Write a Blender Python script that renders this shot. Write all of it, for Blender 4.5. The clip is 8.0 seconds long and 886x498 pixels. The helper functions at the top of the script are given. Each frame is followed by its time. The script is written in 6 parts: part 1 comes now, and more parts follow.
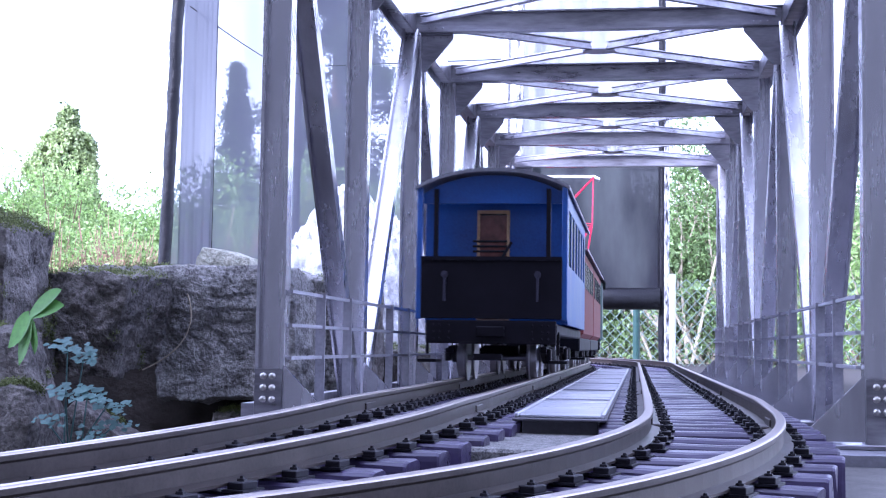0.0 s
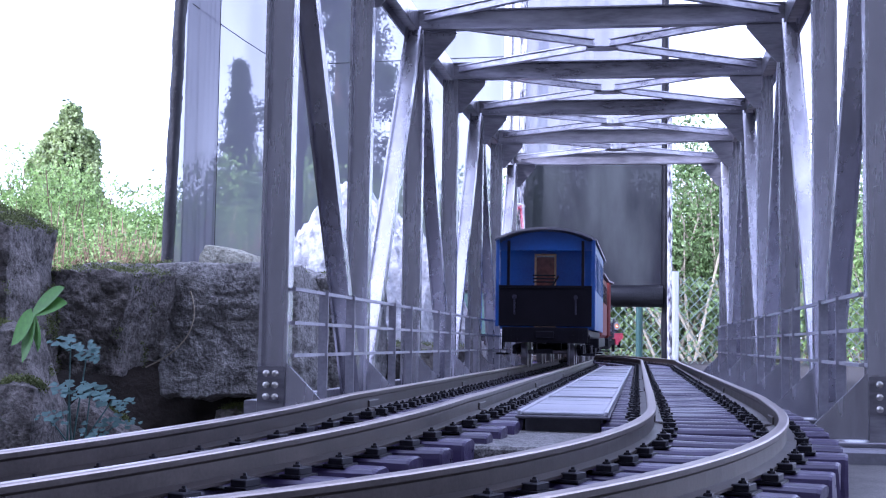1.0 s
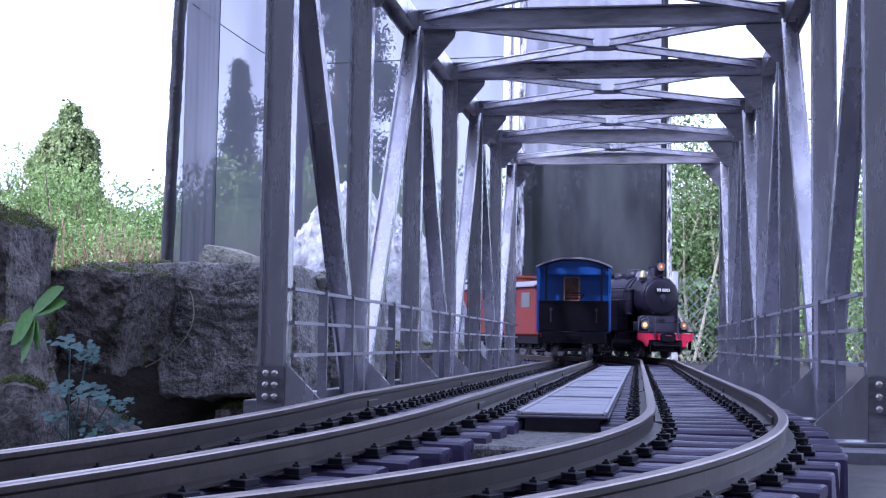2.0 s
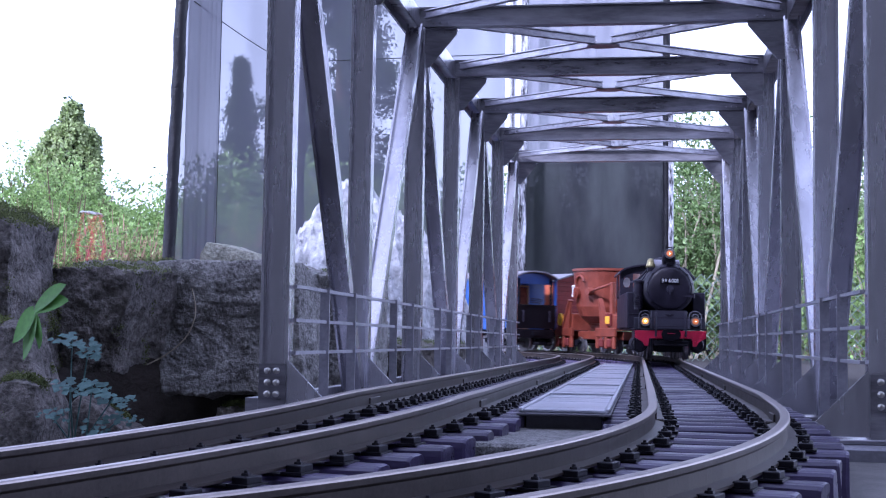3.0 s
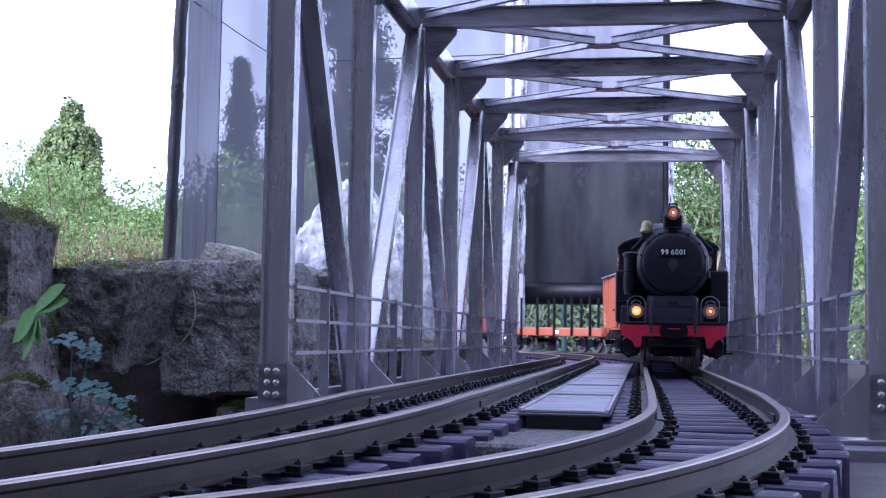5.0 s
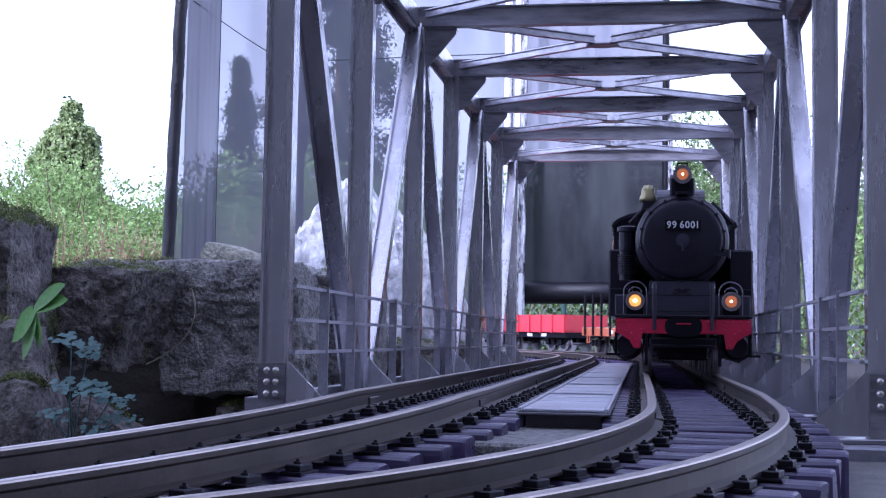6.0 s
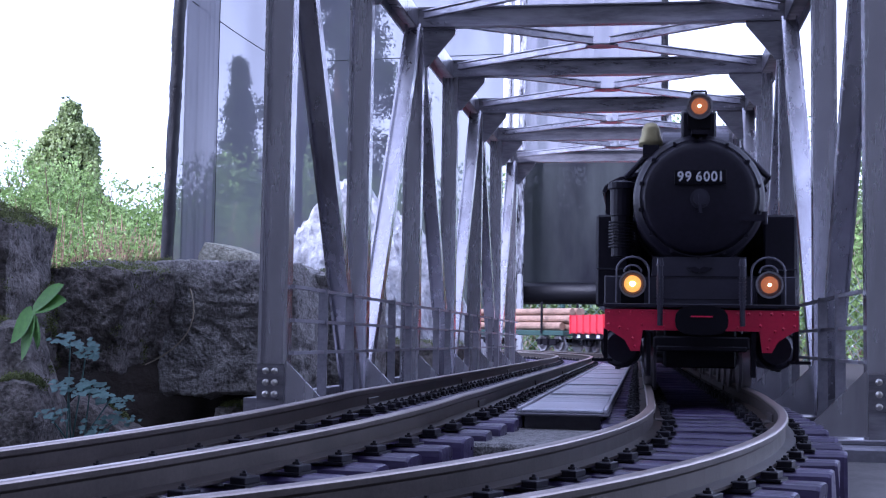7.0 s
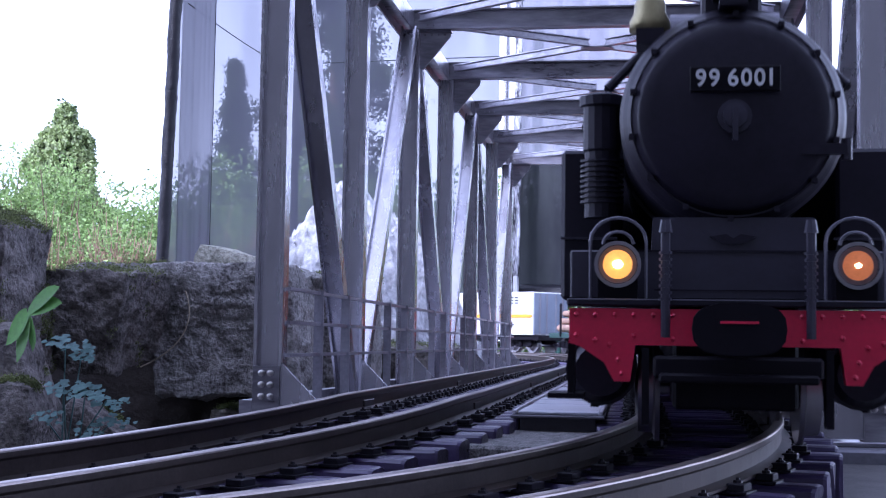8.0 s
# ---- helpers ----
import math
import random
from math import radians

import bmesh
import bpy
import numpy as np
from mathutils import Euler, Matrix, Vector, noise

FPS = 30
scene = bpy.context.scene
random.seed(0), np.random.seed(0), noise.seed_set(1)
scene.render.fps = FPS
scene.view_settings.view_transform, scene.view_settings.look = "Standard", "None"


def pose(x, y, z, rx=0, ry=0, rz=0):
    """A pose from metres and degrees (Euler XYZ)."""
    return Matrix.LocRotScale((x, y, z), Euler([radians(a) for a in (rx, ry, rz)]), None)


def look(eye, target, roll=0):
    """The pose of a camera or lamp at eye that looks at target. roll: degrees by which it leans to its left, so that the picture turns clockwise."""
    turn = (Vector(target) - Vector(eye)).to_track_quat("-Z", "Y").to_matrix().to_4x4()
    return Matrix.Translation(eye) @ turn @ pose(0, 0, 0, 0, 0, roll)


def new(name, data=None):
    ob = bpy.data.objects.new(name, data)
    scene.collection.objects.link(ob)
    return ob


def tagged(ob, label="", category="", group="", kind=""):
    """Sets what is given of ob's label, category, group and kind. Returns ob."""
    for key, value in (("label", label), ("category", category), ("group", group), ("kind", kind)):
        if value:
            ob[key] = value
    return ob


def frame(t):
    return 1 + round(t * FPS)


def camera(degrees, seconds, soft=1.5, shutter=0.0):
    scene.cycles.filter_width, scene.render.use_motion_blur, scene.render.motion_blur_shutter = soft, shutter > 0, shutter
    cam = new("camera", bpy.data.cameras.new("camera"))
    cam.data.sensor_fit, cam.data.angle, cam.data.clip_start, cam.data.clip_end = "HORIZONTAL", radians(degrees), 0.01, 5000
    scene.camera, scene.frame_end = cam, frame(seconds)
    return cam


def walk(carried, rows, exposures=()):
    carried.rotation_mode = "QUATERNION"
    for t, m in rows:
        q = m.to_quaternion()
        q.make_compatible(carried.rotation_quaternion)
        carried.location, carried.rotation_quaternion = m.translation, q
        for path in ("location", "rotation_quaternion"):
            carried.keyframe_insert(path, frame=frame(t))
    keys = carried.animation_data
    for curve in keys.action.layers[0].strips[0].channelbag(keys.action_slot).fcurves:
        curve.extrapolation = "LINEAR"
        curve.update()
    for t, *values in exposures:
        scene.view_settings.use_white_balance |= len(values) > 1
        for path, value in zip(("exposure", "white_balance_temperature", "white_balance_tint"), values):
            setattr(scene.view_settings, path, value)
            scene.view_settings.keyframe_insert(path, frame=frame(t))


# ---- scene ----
# ---------------------------------------------------------------- camera
EYE = Vector((0.033, 0.0, 0.0412))
LENS = 37.2
FOCAL = 784 / math.tan(radians(LENS / 2))
TURN, TILT, LEAN = 8.704, 3.969, 0.858


def aim(dx, dy):
    """The camera on its stand, nudged by the small shake of its mount."""
    a = radians(TURN) + dx / FOCAL
    b = radians(TILT) + dy / FOCAL
    way = Vector((-math.sin(a) * math.cos(b), math.cos(a) * math.cos(b), math.sin(b)))
    return look(EYE, EYE + way, LEAN)


cam = camera(LENS, 8.0, soft=1.15, shutter=0.5)
walk(cam, [
    (0.0, aim(-7, 8)), (0.5, aim(-4.5, 5.3)), (1.0, aim(-2, 3.4)), (1.5, aim(-4.2, 5)),
    (2.2, aim(-2, 2)), (3.0, aim(0, -1.2)), (3.5, aim(0, -2)), (4.0, aim(2, -3)),
    (4.5, aim(0, 0)), (5.2, aim(0, -1.3)), (6.0, aim(-1, -2)), (6.5, aim(-2, -2.2)),
    (7.0, aim(-3, -1)), (7.5, aim(-4, 0.3)), (8.0, aim(-10.5, 3)),
], exposures=[(0.0, 2.32, 5000, 31), (0.5, 2.1, 5000, 31), (1.0, 1.8, 5000, 31), (1.7, 1.45, 5000, 31), (2.8, 1.3, 5000, 31), (7.0, 1.3, 5000, 31), (8.0, 1.45, 5000, 31)])

# ---------------------------------------------------------------- light
SUN_EL, SUN_AZ = 42.0, 212.0          # degrees; azimuth clockwise from +y
world = bpy.data.worlds.new("world")
scene.world = world
world.use_nodes = True
wn = world.node_tree
sky = wn.nodes.new("ShaderNodeTexSky")
sky.sky_type = "NISHITA"
sky.sun_disc = False
sky.sun_elevation = radians(SUN_EL)
sky.sun_rotation = radians(SUN_AZ)
sky.dust_density = 1.0
wn.nodes["Background"].inputs["Strength"].default_value = 0.15
haze = wn.nodes.new("ShaderNodeHueSaturation")          # thin bright cloud takes most of the blue out
haze.inputs["Saturation"].default_value = 0.22
haze.inputs["Value"].default_value = 1.25
wn.links.new(sky.outputs[0], haze.inputs["Color"])
wn.links.new(haze.outputs[0], wn.nodes["Background"].inputs["Color"])
sun_data = bpy.data.lights.new("sun", "SUN")
sun_data.energy = 2.05
sun_data.angle = radians(3)
sun_data.color = (1.0, 0.96, 0.9)
sun = new("sun", sun_data)
sd = Vector((math.sin(radians(SUN_AZ)) * math.cos(radians(SUN_EL)), math.cos(radians(SUN_AZ)) * math.cos(radians(SUN_EL)), math.sin(radians(SUN_EL))))
sun.matrix_world = look(sd * 20, (0, 0, 0))


# ---------------------------------------------------------------- materials
def mat(name, color, rough=0.6, metal=0.0, var=0.25, scale=60.0, bump=0.15, fine=700.0, color2=None, spec=0.5,
        emit=None, power=0.0, coords="Object", stretch=(1, 1, 1), rand=0.0, rvar=0.15, trans=0.0, depth=0.001, thin=0.0, mixing=0.4, sharp=0.17, island=0.0):
    """A surface with two scales of mottling in colour, gloss and relief."""
    m = bpy.data.materials.new(name)
    m.use_nodes = True
    nt = m.node_tree
    b = nt.nodes["Principled BSDF"]
    n = nt.nodes.new
    tc = n("ShaderNodeTexCoord")
    mp = n("ShaderNodeMapping")
    mp.inputs["Scale"].default_value = stretch
    nt.links.new(tc.outputs[coords], mp.inputs["Vector"])
    big, small = n("ShaderNodeTexNoise"), n("ShaderNodeTexNoise")
    for tex, s in ((big, scale), (small, fine)):
        tex.inputs["Scale"].default_value = s
        tex.inputs["Detail"].default_value = 5
        tex.inputs["Roughness"].default_value = 0.6
        nt.links.new(mp.outputs[0], tex.inputs["Vector"])
    mixf = n("ShaderNodeMix")
    mixf.data_type = "FLOAT"
    mixf.inputs[0].default_value = mixing
    nt.links.new(big.outputs["Fac"], mixf.inputs[2])
    nt.links.new(small.outputs["Fac"], mixf.inputs[3])
    ramp = n("ShaderNodeValToRGB")
    c2 = color2 or tuple(min(1, c * (1 + var)) for c in color)
    c1 = tuple(c * (1 - var) for c in color)
    ramp.color_ramp.elements[0].color = (*c1, 1)
    ramp.color_ramp.elements[1].color = (*c2, 1)
    ramp.color_ramp.elements[0].position = 0.5 - sharp
    ramp.color_ramp.elements[1].position = 0.5 + sharp
    nt.links.new(mixf.outputs[0], ramp.inputs["Fac"])
    col = ramp.outputs["Color"]
    if rand:
        info, hsv, mr = n("ShaderNodeObjectInfo"), n("ShaderNodeHueSaturation"), n("ShaderNodeMapRange")
        mr.inputs["To Min"].default_value, mr.inputs["To Max"].default_value = 1 - rand, 1 + rand
        nt.links.new(info.outputs["Random"], mr.inputs["Value"])
        nt.links.new(mr.outputs[0], hsv.inputs["Value"])
        nt.links.new(col, hsv.inputs["Color"])
        col = hsv.outputs["Color"]
    if island:
        geo, hs2, mr2 = n("ShaderNodeNewGeometry"), n("ShaderNodeHueSaturation"), n("ShaderNodeMapRange")
        mr2.inputs["To Min"].default_value, mr2.inputs["To Max"].default_value = 1 - island, 1 + island
        nt.links.new(geo.outputs["Random Per Island"], mr2.inputs["Value"])
        nt.links.new(mr2.outputs[0], hs2.inputs["Value"])
        nt.links.new(col, hs2.inputs["Color"])
        col = hs2.outputs["Color"]
    nt.links.new(col, b.inputs["Base Color"])
    rr = n("ShaderNodeMapRange")
    rr.inputs["To Min"].default_value, rr.inputs["To Max"].default_value = max(0.03, rough - rvar), min(1, rough + rvar)
    nt.links.new(mixf.outputs[0], rr.inputs["Value"])
    nt.links.new(rr.outputs[0], b.inputs["Roughness"])
    b.inputs["Metallic"].default_value = metal
    b.inputs["Specular IOR Level"].default_value = spec
    b.inputs["Transmission Weight"].default_value = trans
    if bump:
        bp = n("ShaderNodeBump")
        bp.inputs["Strength"].default_value = bump
        bp.inputs["Distance"].default_value = depth
        nt.links.new(mixf.outputs[0], bp.inputs["Height"])
        nt.links.new(bp.outputs[0], b.inputs["Normal"])
    if thin:
        tl, mxs = n("ShaderNodeBsdfTranslucent"), n("ShaderNodeMixShader")
        mxs.inputs["Fac"].default_value = thin
        nt.links.new(col, tl.inputs["Color"])
        nt.links.new(b.outputs[0], mxs.inputs[1])
        nt.links.new(tl.outputs[0], mxs.inputs[2])
        nt.links.new(mxs.outputs[0], nt.nodes["Material Output"].inputs["Surface"])
    if emit:
        b.inputs["Emission Color"].default_value = (*emit, 1)
        b.inputs["Emission Strength"].default_value = power
    return m


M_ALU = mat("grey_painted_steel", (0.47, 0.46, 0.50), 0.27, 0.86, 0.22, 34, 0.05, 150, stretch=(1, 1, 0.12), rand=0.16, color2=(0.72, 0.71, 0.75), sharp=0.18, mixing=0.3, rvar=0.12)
# Darker tone for overhead and foot members, with paler worn streaks.
M_ALU_DARK = mat("dark_worn_steel", (0.21, 0.20, 0.23), 0.3, 0.82, 0.3, 34, 0.05, 200, rand=0.14, color2=(0.50, 0.49, 0.53), sharp=0.12, mixing=0.4, stretch=(0.2, 1, 1), rvar=0.14)
M_RAILING = mat("grey_railing_paint", (0.30, 0.295, 0.33), 0.48, 0.25, 0.3, 60, 0.1, 500)
M_BOLT = mat("bolt_steel", (0.5, 0.48, 0.45), 0.3, 0.9, 0.2, 200, 0.1)
M_RAIL = mat("rail_brass", (0.052, 0.042, 0.037), 0.4, 0.35, 0.4, 60, 0.10, 900, spec=0.35)
M_RAILTOP = mat("polished_rail_head", (0.34, 0.30, 0.28), 0.38, 0.9, 0.25, 60, 0.06, 900, rvar=0.2)
M_TIE = mat("dark_plastic_sleeper", (0.050, 0.038, 0.092), 0.31, 0.0, 0.4, 60, 0.6, 420, stretch=(0.25, 1, 1), rand=0.25)
M_CLIP = mat("dark_rail_clip", (0.010, 0.009, 0.014), 0.5, 0.0, 0.3, 200, 0.1, spec=0.25)
M_DECK = mat("grey_deck", (0.11, 0.105, 0.125), 0.55, 0.1, 0.3, 30, 0.3, 400)
M_DECKPLATE = mat("pale_deck_plate", (0.25, 0.245, 0.28), 0.5, 0.3, 0.3, 30, 0.3, 400)
M_CONC = mat("grey_concrete", (0.11, 0.105, 0.10), 0.85, 0.0, 0.35, 60, 0.8, 650)
M_TRAY = mat("grey_tray_sheet", (0.48, 0.48, 0.54), 0.34, 0.15, 0.25, 25, 0.15, 300)
M_GRANITE = mat("speckled_granite", (0.10, 0.098, 0.095), 0.8, 0.0, 0.5, 300, 1.0, 1100, color2=(0.32, 0.31, 0.30), mixing=0.6, sharp=0.1)
M_JOINER = mat("dull_joiner_metal", (0.07, 0.062, 0.06), 0.4, 0.5, 0.3, 90, 0.1)
M_STRIP = mat("pale_metal_strip", (0.5, 0.5, 0.55), 0.4, 0.5, 0.2, 30, 0.05)
M_STONE = mat("grey_stone", (0.16, 0.152, 0.146), 0.92, 0.0, 0.45, 34, 1.0, 330, color2=(0.54, 0.525, 0.50), depth=0.0075, mixing=0.55, sharp=0.13)
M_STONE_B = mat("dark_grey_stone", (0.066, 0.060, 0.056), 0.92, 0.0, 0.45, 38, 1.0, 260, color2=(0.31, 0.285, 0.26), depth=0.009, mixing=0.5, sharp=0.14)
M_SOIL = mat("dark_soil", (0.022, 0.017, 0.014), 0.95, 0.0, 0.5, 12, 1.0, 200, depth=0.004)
M_LEAF = mat("leaf_green", (0.16, 0.30, 0.065), 0.5, 0.0, 0.35, 4, 0.1, 60, color2=(0.37, 0.50, 0.17), thin=0.4, island=0.5)
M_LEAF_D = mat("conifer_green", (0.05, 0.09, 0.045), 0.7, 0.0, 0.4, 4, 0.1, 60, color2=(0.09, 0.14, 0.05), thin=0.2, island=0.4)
M_BARK = mat("bark", (0.12, 0.08, 0.05), 0.9, 0.0, 0.4, 20, 0.6, 200)
M_NETPOLE = mat("black_net_roll", (0.006, 0.006, 0.009), 0.42, 0.0, 0.3, 40, 0.9, 220, spec=0.32, depth=0.004)
M_WALL = mat("grey_render", (0.17, 0.165, 0.157), 0.9, 0.0, 0.15, 3, 0.3, 60)
M_BLUE = mat("blue_coach_paint", (0.012, 0.062, 0.28), 0.36, 0.0, 0.25, 30, 0.05, color2=(0.022, 0.10, 0.38))
M_BLACK = mat("black_loco_paint", (0.012, 0.010, 0.020), 0.45, 0.0, 0.4, 40, 0.08, 500, spec=0.3)
M_FRAME = mat("dark_underframe", (0.006, 0.005, 0.009), 0.55, 0.0, 0.3, 80, 0.1, spec=0.14)
M_GREY = mat("dark_grey_paint", (0.030, 0.028, 0.046), 0.42, 0.0, 0.2, 60, 0.05)
M_RED = mat("red_buffer_beam_paint", (0.60, 0.013, 0.06), 0.4, 0.0, 0.15, 60, 0.05)
M_ORANGE = mat("orange_brown_paint", (0.45, 0.115, 0.05), 0.5, 0.0, 0.15, 60, 0.1)
M_BROWN = mat("brown_red_paint", (0.14, 0.026, 0.023), 0.68, 0.0, 0.2, 60, 0.1, spec=0.2)
M_GREEN = mat("dark_green_paint", (0.02, 0.06, 0.05), 0.45, 0.0, 0.2, 60, 0.05)
M_TAN = mat("tan_door_wood", (0.42, 0.26, 0.13), 0.6, 0.0, 0.25, 200, 0.2)
M_PALEGREY = mat("pale_grey_paint", (0.16, 0.155, 0.19), 0.45, 0.0, 0.2, 60, 0.05)
M_ROOF = mat("grey_wagon_roof", (0.19, 0.187, 0.21), 0.62, 0.0, 0.25, 40, 0.1)
M_WHITE = mat("white_paint", (0.75, 0.76, 0.78), 0.5, 0.0, 0.08, 40, 0.05)
M_YELLOW = mat("yellow_paint", (0.8, 0.4, 0.02), 0.5, 0.0, 0.08, 40, 0.05)
M_STEEL = mat("wheel_steel", (0.35, 0.34, 0.36), 0.35, 0.9, 0.2, 100, 0.05)
M_BRASS = mat("dull_brass", (0.38, 0.34, 0.18), 0.4, 0.6, 0.2, 100, 0.05)
M_LAMP_A = mat("glowing_lamp_glass", (0.9, 0.45, 0.1), 0.2, emit=(1.0, 0.36, 0.04), power=0.55)
M_LAMP_B = mat("dim_lamp_glass", (0.6, 0.2, 0.08), 0.2, emit=(1.0, 0.28, 0.06), power=0.13)
M_BULB = mat("lamp_bulb", (1, 0.9, 0.6), 0.2, emit=(1.0, 0.75, 0.35), power=4)
M_WOOD = mat("timber_log", (0.34, 0.22, 0.16), 0.8, 0.0, 0.4, 60, 0.6, 300)
M_ROCKET = mat("pale_crumpled_sheet", (0.36, 0.365, 0.39), 0.5, 0.0, 0.3, 50, 1.0, 110, color2=(0.80, 0.81, 0.83), depth=0.008, sharp=0.12)


# ---------------------------------------------------------------- mesh helpers
def finish(bm, smooth=False):
    me = bpy.data.meshes.new("mesh")
    bm.normal_update()
    bm.to_mesh(me)
    bm.free()
    if smooth:
        for p in me.polygons:
            p.use_smooth = True
    return me


def part(name, bm, material, parent=None, label="", m=None, smooth=False):
    """Links a bmesh, or a shared mesh, as one object under a thing or part."""
    me = finish(bm, smooth) if isinstance(bm, bmesh.types.BMesh) else bm
    if material and not me.materials:
        me.materials.append(material)
    ob = new(name, me)
    if parent:
        ob.parent = parent
    if m is not None:
        ob.matrix_basis = m
    if label:
        ob["label"] = label
    return ob


def thing(name, label, category, group="", kind="", m=None):
    ob = new(name)
    ob.empty_display_size = 0.02
    if m is not None:
        ob.matrix_basis = m
    return tagged(ob, label, category, group, kind)


def box(bm, x0, x1, y0, y1, z0, z1, bevel=0.0, m=None):
    r = bmesh.ops.create_cube(bm, size=1, matrix=Matrix.LocRotScale(((x0 + x1) / 2, (y0 + y1) / 2, (z0 + z1) / 2), None, (x1 - x0, y1 - y0, z1 - z0)))
    vs = r["verts"]
    if bevel:
        es = list({e for v in vs for e in v.link_edges})
        vs = bmesh.ops.bevel(bm, geom=es, offset=bevel, segments=1, affect="EDGES", profile=0.5)["verts"]
    if m is not None:
        bmesh.ops.transform(bm, matrix=m, verts=vs)
    return bm


def cyl(bm, a, b, r, r2=None, seg=14, caps=True):
    a, b = Vector(a), Vector(b)
    d = b - a
    m = Matrix.Translation((a + b) / 2) @ d.to_track_quat("Z", "Y").to_matrix().to_4x4()
    bmesh.ops.create_cone(bm, cap_ends=caps, segments=seg, radius1=r, radius2=r if r2 is None else r2, depth=d.length, matrix=m)
    return bm


def ball(bm, c, r, seg=12, ring=8, squash=(1, 1, 1)):
    bmesh.ops.create_uvsphere(bm, u_segments=seg, v_segments=ring, radius=r, matrix=Matrix.LocRotScale(c, None, squash))
    return bm


def lathe(bm, prof, seg=24, m=Matrix()):
    """Turns a profile of (radius, height) about z."""
    rings = []
    for r, z in prof:
        rings.append([bm.verts.new(m @ Vector((r * math.cos(2 * math.pi * k / seg), r * math.sin(2 * math.pi * k / seg), z))) for k in range(seg)])
    for a, b in zip(rings, rings[1:]):
        for k in range(seg):
            bm.faces.new((a[k], a[(k + 1) % seg], b[(k + 1) % seg], b[k]))
    for ring, flip in ((rings[0], True), (rings[-1], False)):
        bm.faces.new(ring[::-1] if flip else ring)
    return bm


def prism(bm, poly, axis, a, b):
    """A flat polygon pushed along an axis from a to b; poly holds the other two coordinates in order."""
    def at(p, t):
        return {"x": (t, p[0], p[1]), "y": (p[0], t, p[1]), "z": (p[0], p[1], t)}[axis]
    lo = [bm.verts.new(at(p, a)) for p in poly]
    hi = [bm.verts.new(at(p, b)) for p in poly]
    bm.faces.new(lo)
    bm.faces.new(hi[::-1])
    for k in range(len(poly)):
        j = (k + 1) % len(poly)
        bm.faces.new((lo[k], hi[k], hi[j], lo[j]))
    bmesh.ops.recalc_face_normals(bm, faces=bm.faces[:])
    return bm


def sweep(bm, poly, path, closed=True):
    """A cross-section (across, up) swept along a list of (point, across, up)."""
    rings = []
    for p, ax, up in path:
        rings.append([bm.verts.new(p + ax * u + up * v) for u, v in poly])
    n = len(poly)
    for a, b in zip(rings, rings[1:]):
        for k in range(n):
            bm.faces.new((a[k], a[(k + 1) % n], b[(k + 1) % n], b[k]))
    bm.faces.new(rings[0][::-1])
    bm.faces.new(rings[-1])
    bmesh.ops.recalc_face_normals(bm, faces=bm.faces[:])
    return bm


def strut(bm, a, b, poly, side=(0, 1, 0)):
    """A straight bar with cross-section poly from a to b; side is roughly the section's across direction."""
    a, b, side = Vector(a), Vector(b), Vector(side)
    d = (b - a).normalized()
    up = side.cross(d).normalized()
    ax = d.cross(up).normalized()
    return sweep(bm, poly, [(a, ax, up), (b, ax, up)])


def h_section(w, h, t):
    """An H section: flanges at the ends of w, web along w."""
    a, b = w / 2, h / 2
    return [(-a, -b), (-a + t, -b), (-a + t, -t / 2), (a - t, -t / 2), (a - t, -b), (a, -b), (a, b), (a - t, b), (a - t, t / 2), (-a + t, t / 2), (-a + t, b), (-a, b)]


def rect(w, h):
    return [(-w / 2, -h / 2), (w / 2, -h / 2), (w / 2, h / 2), (-w / 2, h / 2)]


# ---------------------------------------------------------------- the two lines
RT = 0.0195            # rail head above the deck
GAUGE = 0.045


def grade(y, fall=0.030, brow=0.62):
    """The tracks fall gently towards the camera once off the bridge."""
    d = max(0.0, brow - y)
    if y > 1.75:
        return 0.008 * (y - 1.75)
    return -fall * (d * d / 0.08 if d < 0.04 else d - 0.02)


class Line:
    """A track's centre line, by the length s along it: a near bend, the straight over the bridge, a far bend."""

    def __init__(self, x, y_near, r_near, y_far, r_far, skew, fall=0.030, brow=0.62):
        self.x, self.y_near, self.r_near, self.y_far, self.r_far = x, y_near, r_near, y_far, r_far
        self.skew = skew
        self.fall, self.brow = fall, brow

    def at(self, s):
        """s = 0 at y = 0 on the straight; returns the point and the heading (radians, left of +y)."""
        p, a = self.plain(s)
        p.x -= self.skew * (p.y - self.y_near)
        return p, a

    def plain(self, s):
        if s < self.y_near:
            a = (self.y_near - s) / self.r_near
            return Vector((self.x - self.r_near * (1 - math.cos(a)), self.y_near - self.r_near * math.sin(a), 0)), -a
        if s > self.y_far:
            a = min((s - self.y_far) / self.r_far, math.pi / 2)
            rest = max(0.0, s - self.y_far - self.r_far * math.pi / 2)
            return Vector((self.x - self.r_far * (1 - math.cos(a)) - rest, self.y_far + self.r_far * math.sin(a), 0)), a
        return Vector((self.x, s, 0)), 0.0


LINE_R = Line(0.0610, 0.535, 0.47, 1.87, 0.75, 0.0035)
LINE_L = Line(-0.0615, 0.5884, 0.8275, 1.87, 0.626, 0.0, 0.0356, 0.5585)


def along(line, s, z=0.0):
    p, a = line.at(s)
    right = Vector((math.cos(a), math.sin(a), 0))
    return p + Vector((0, 0, z + grade(p.y, line.fall, line.brow))), right, a


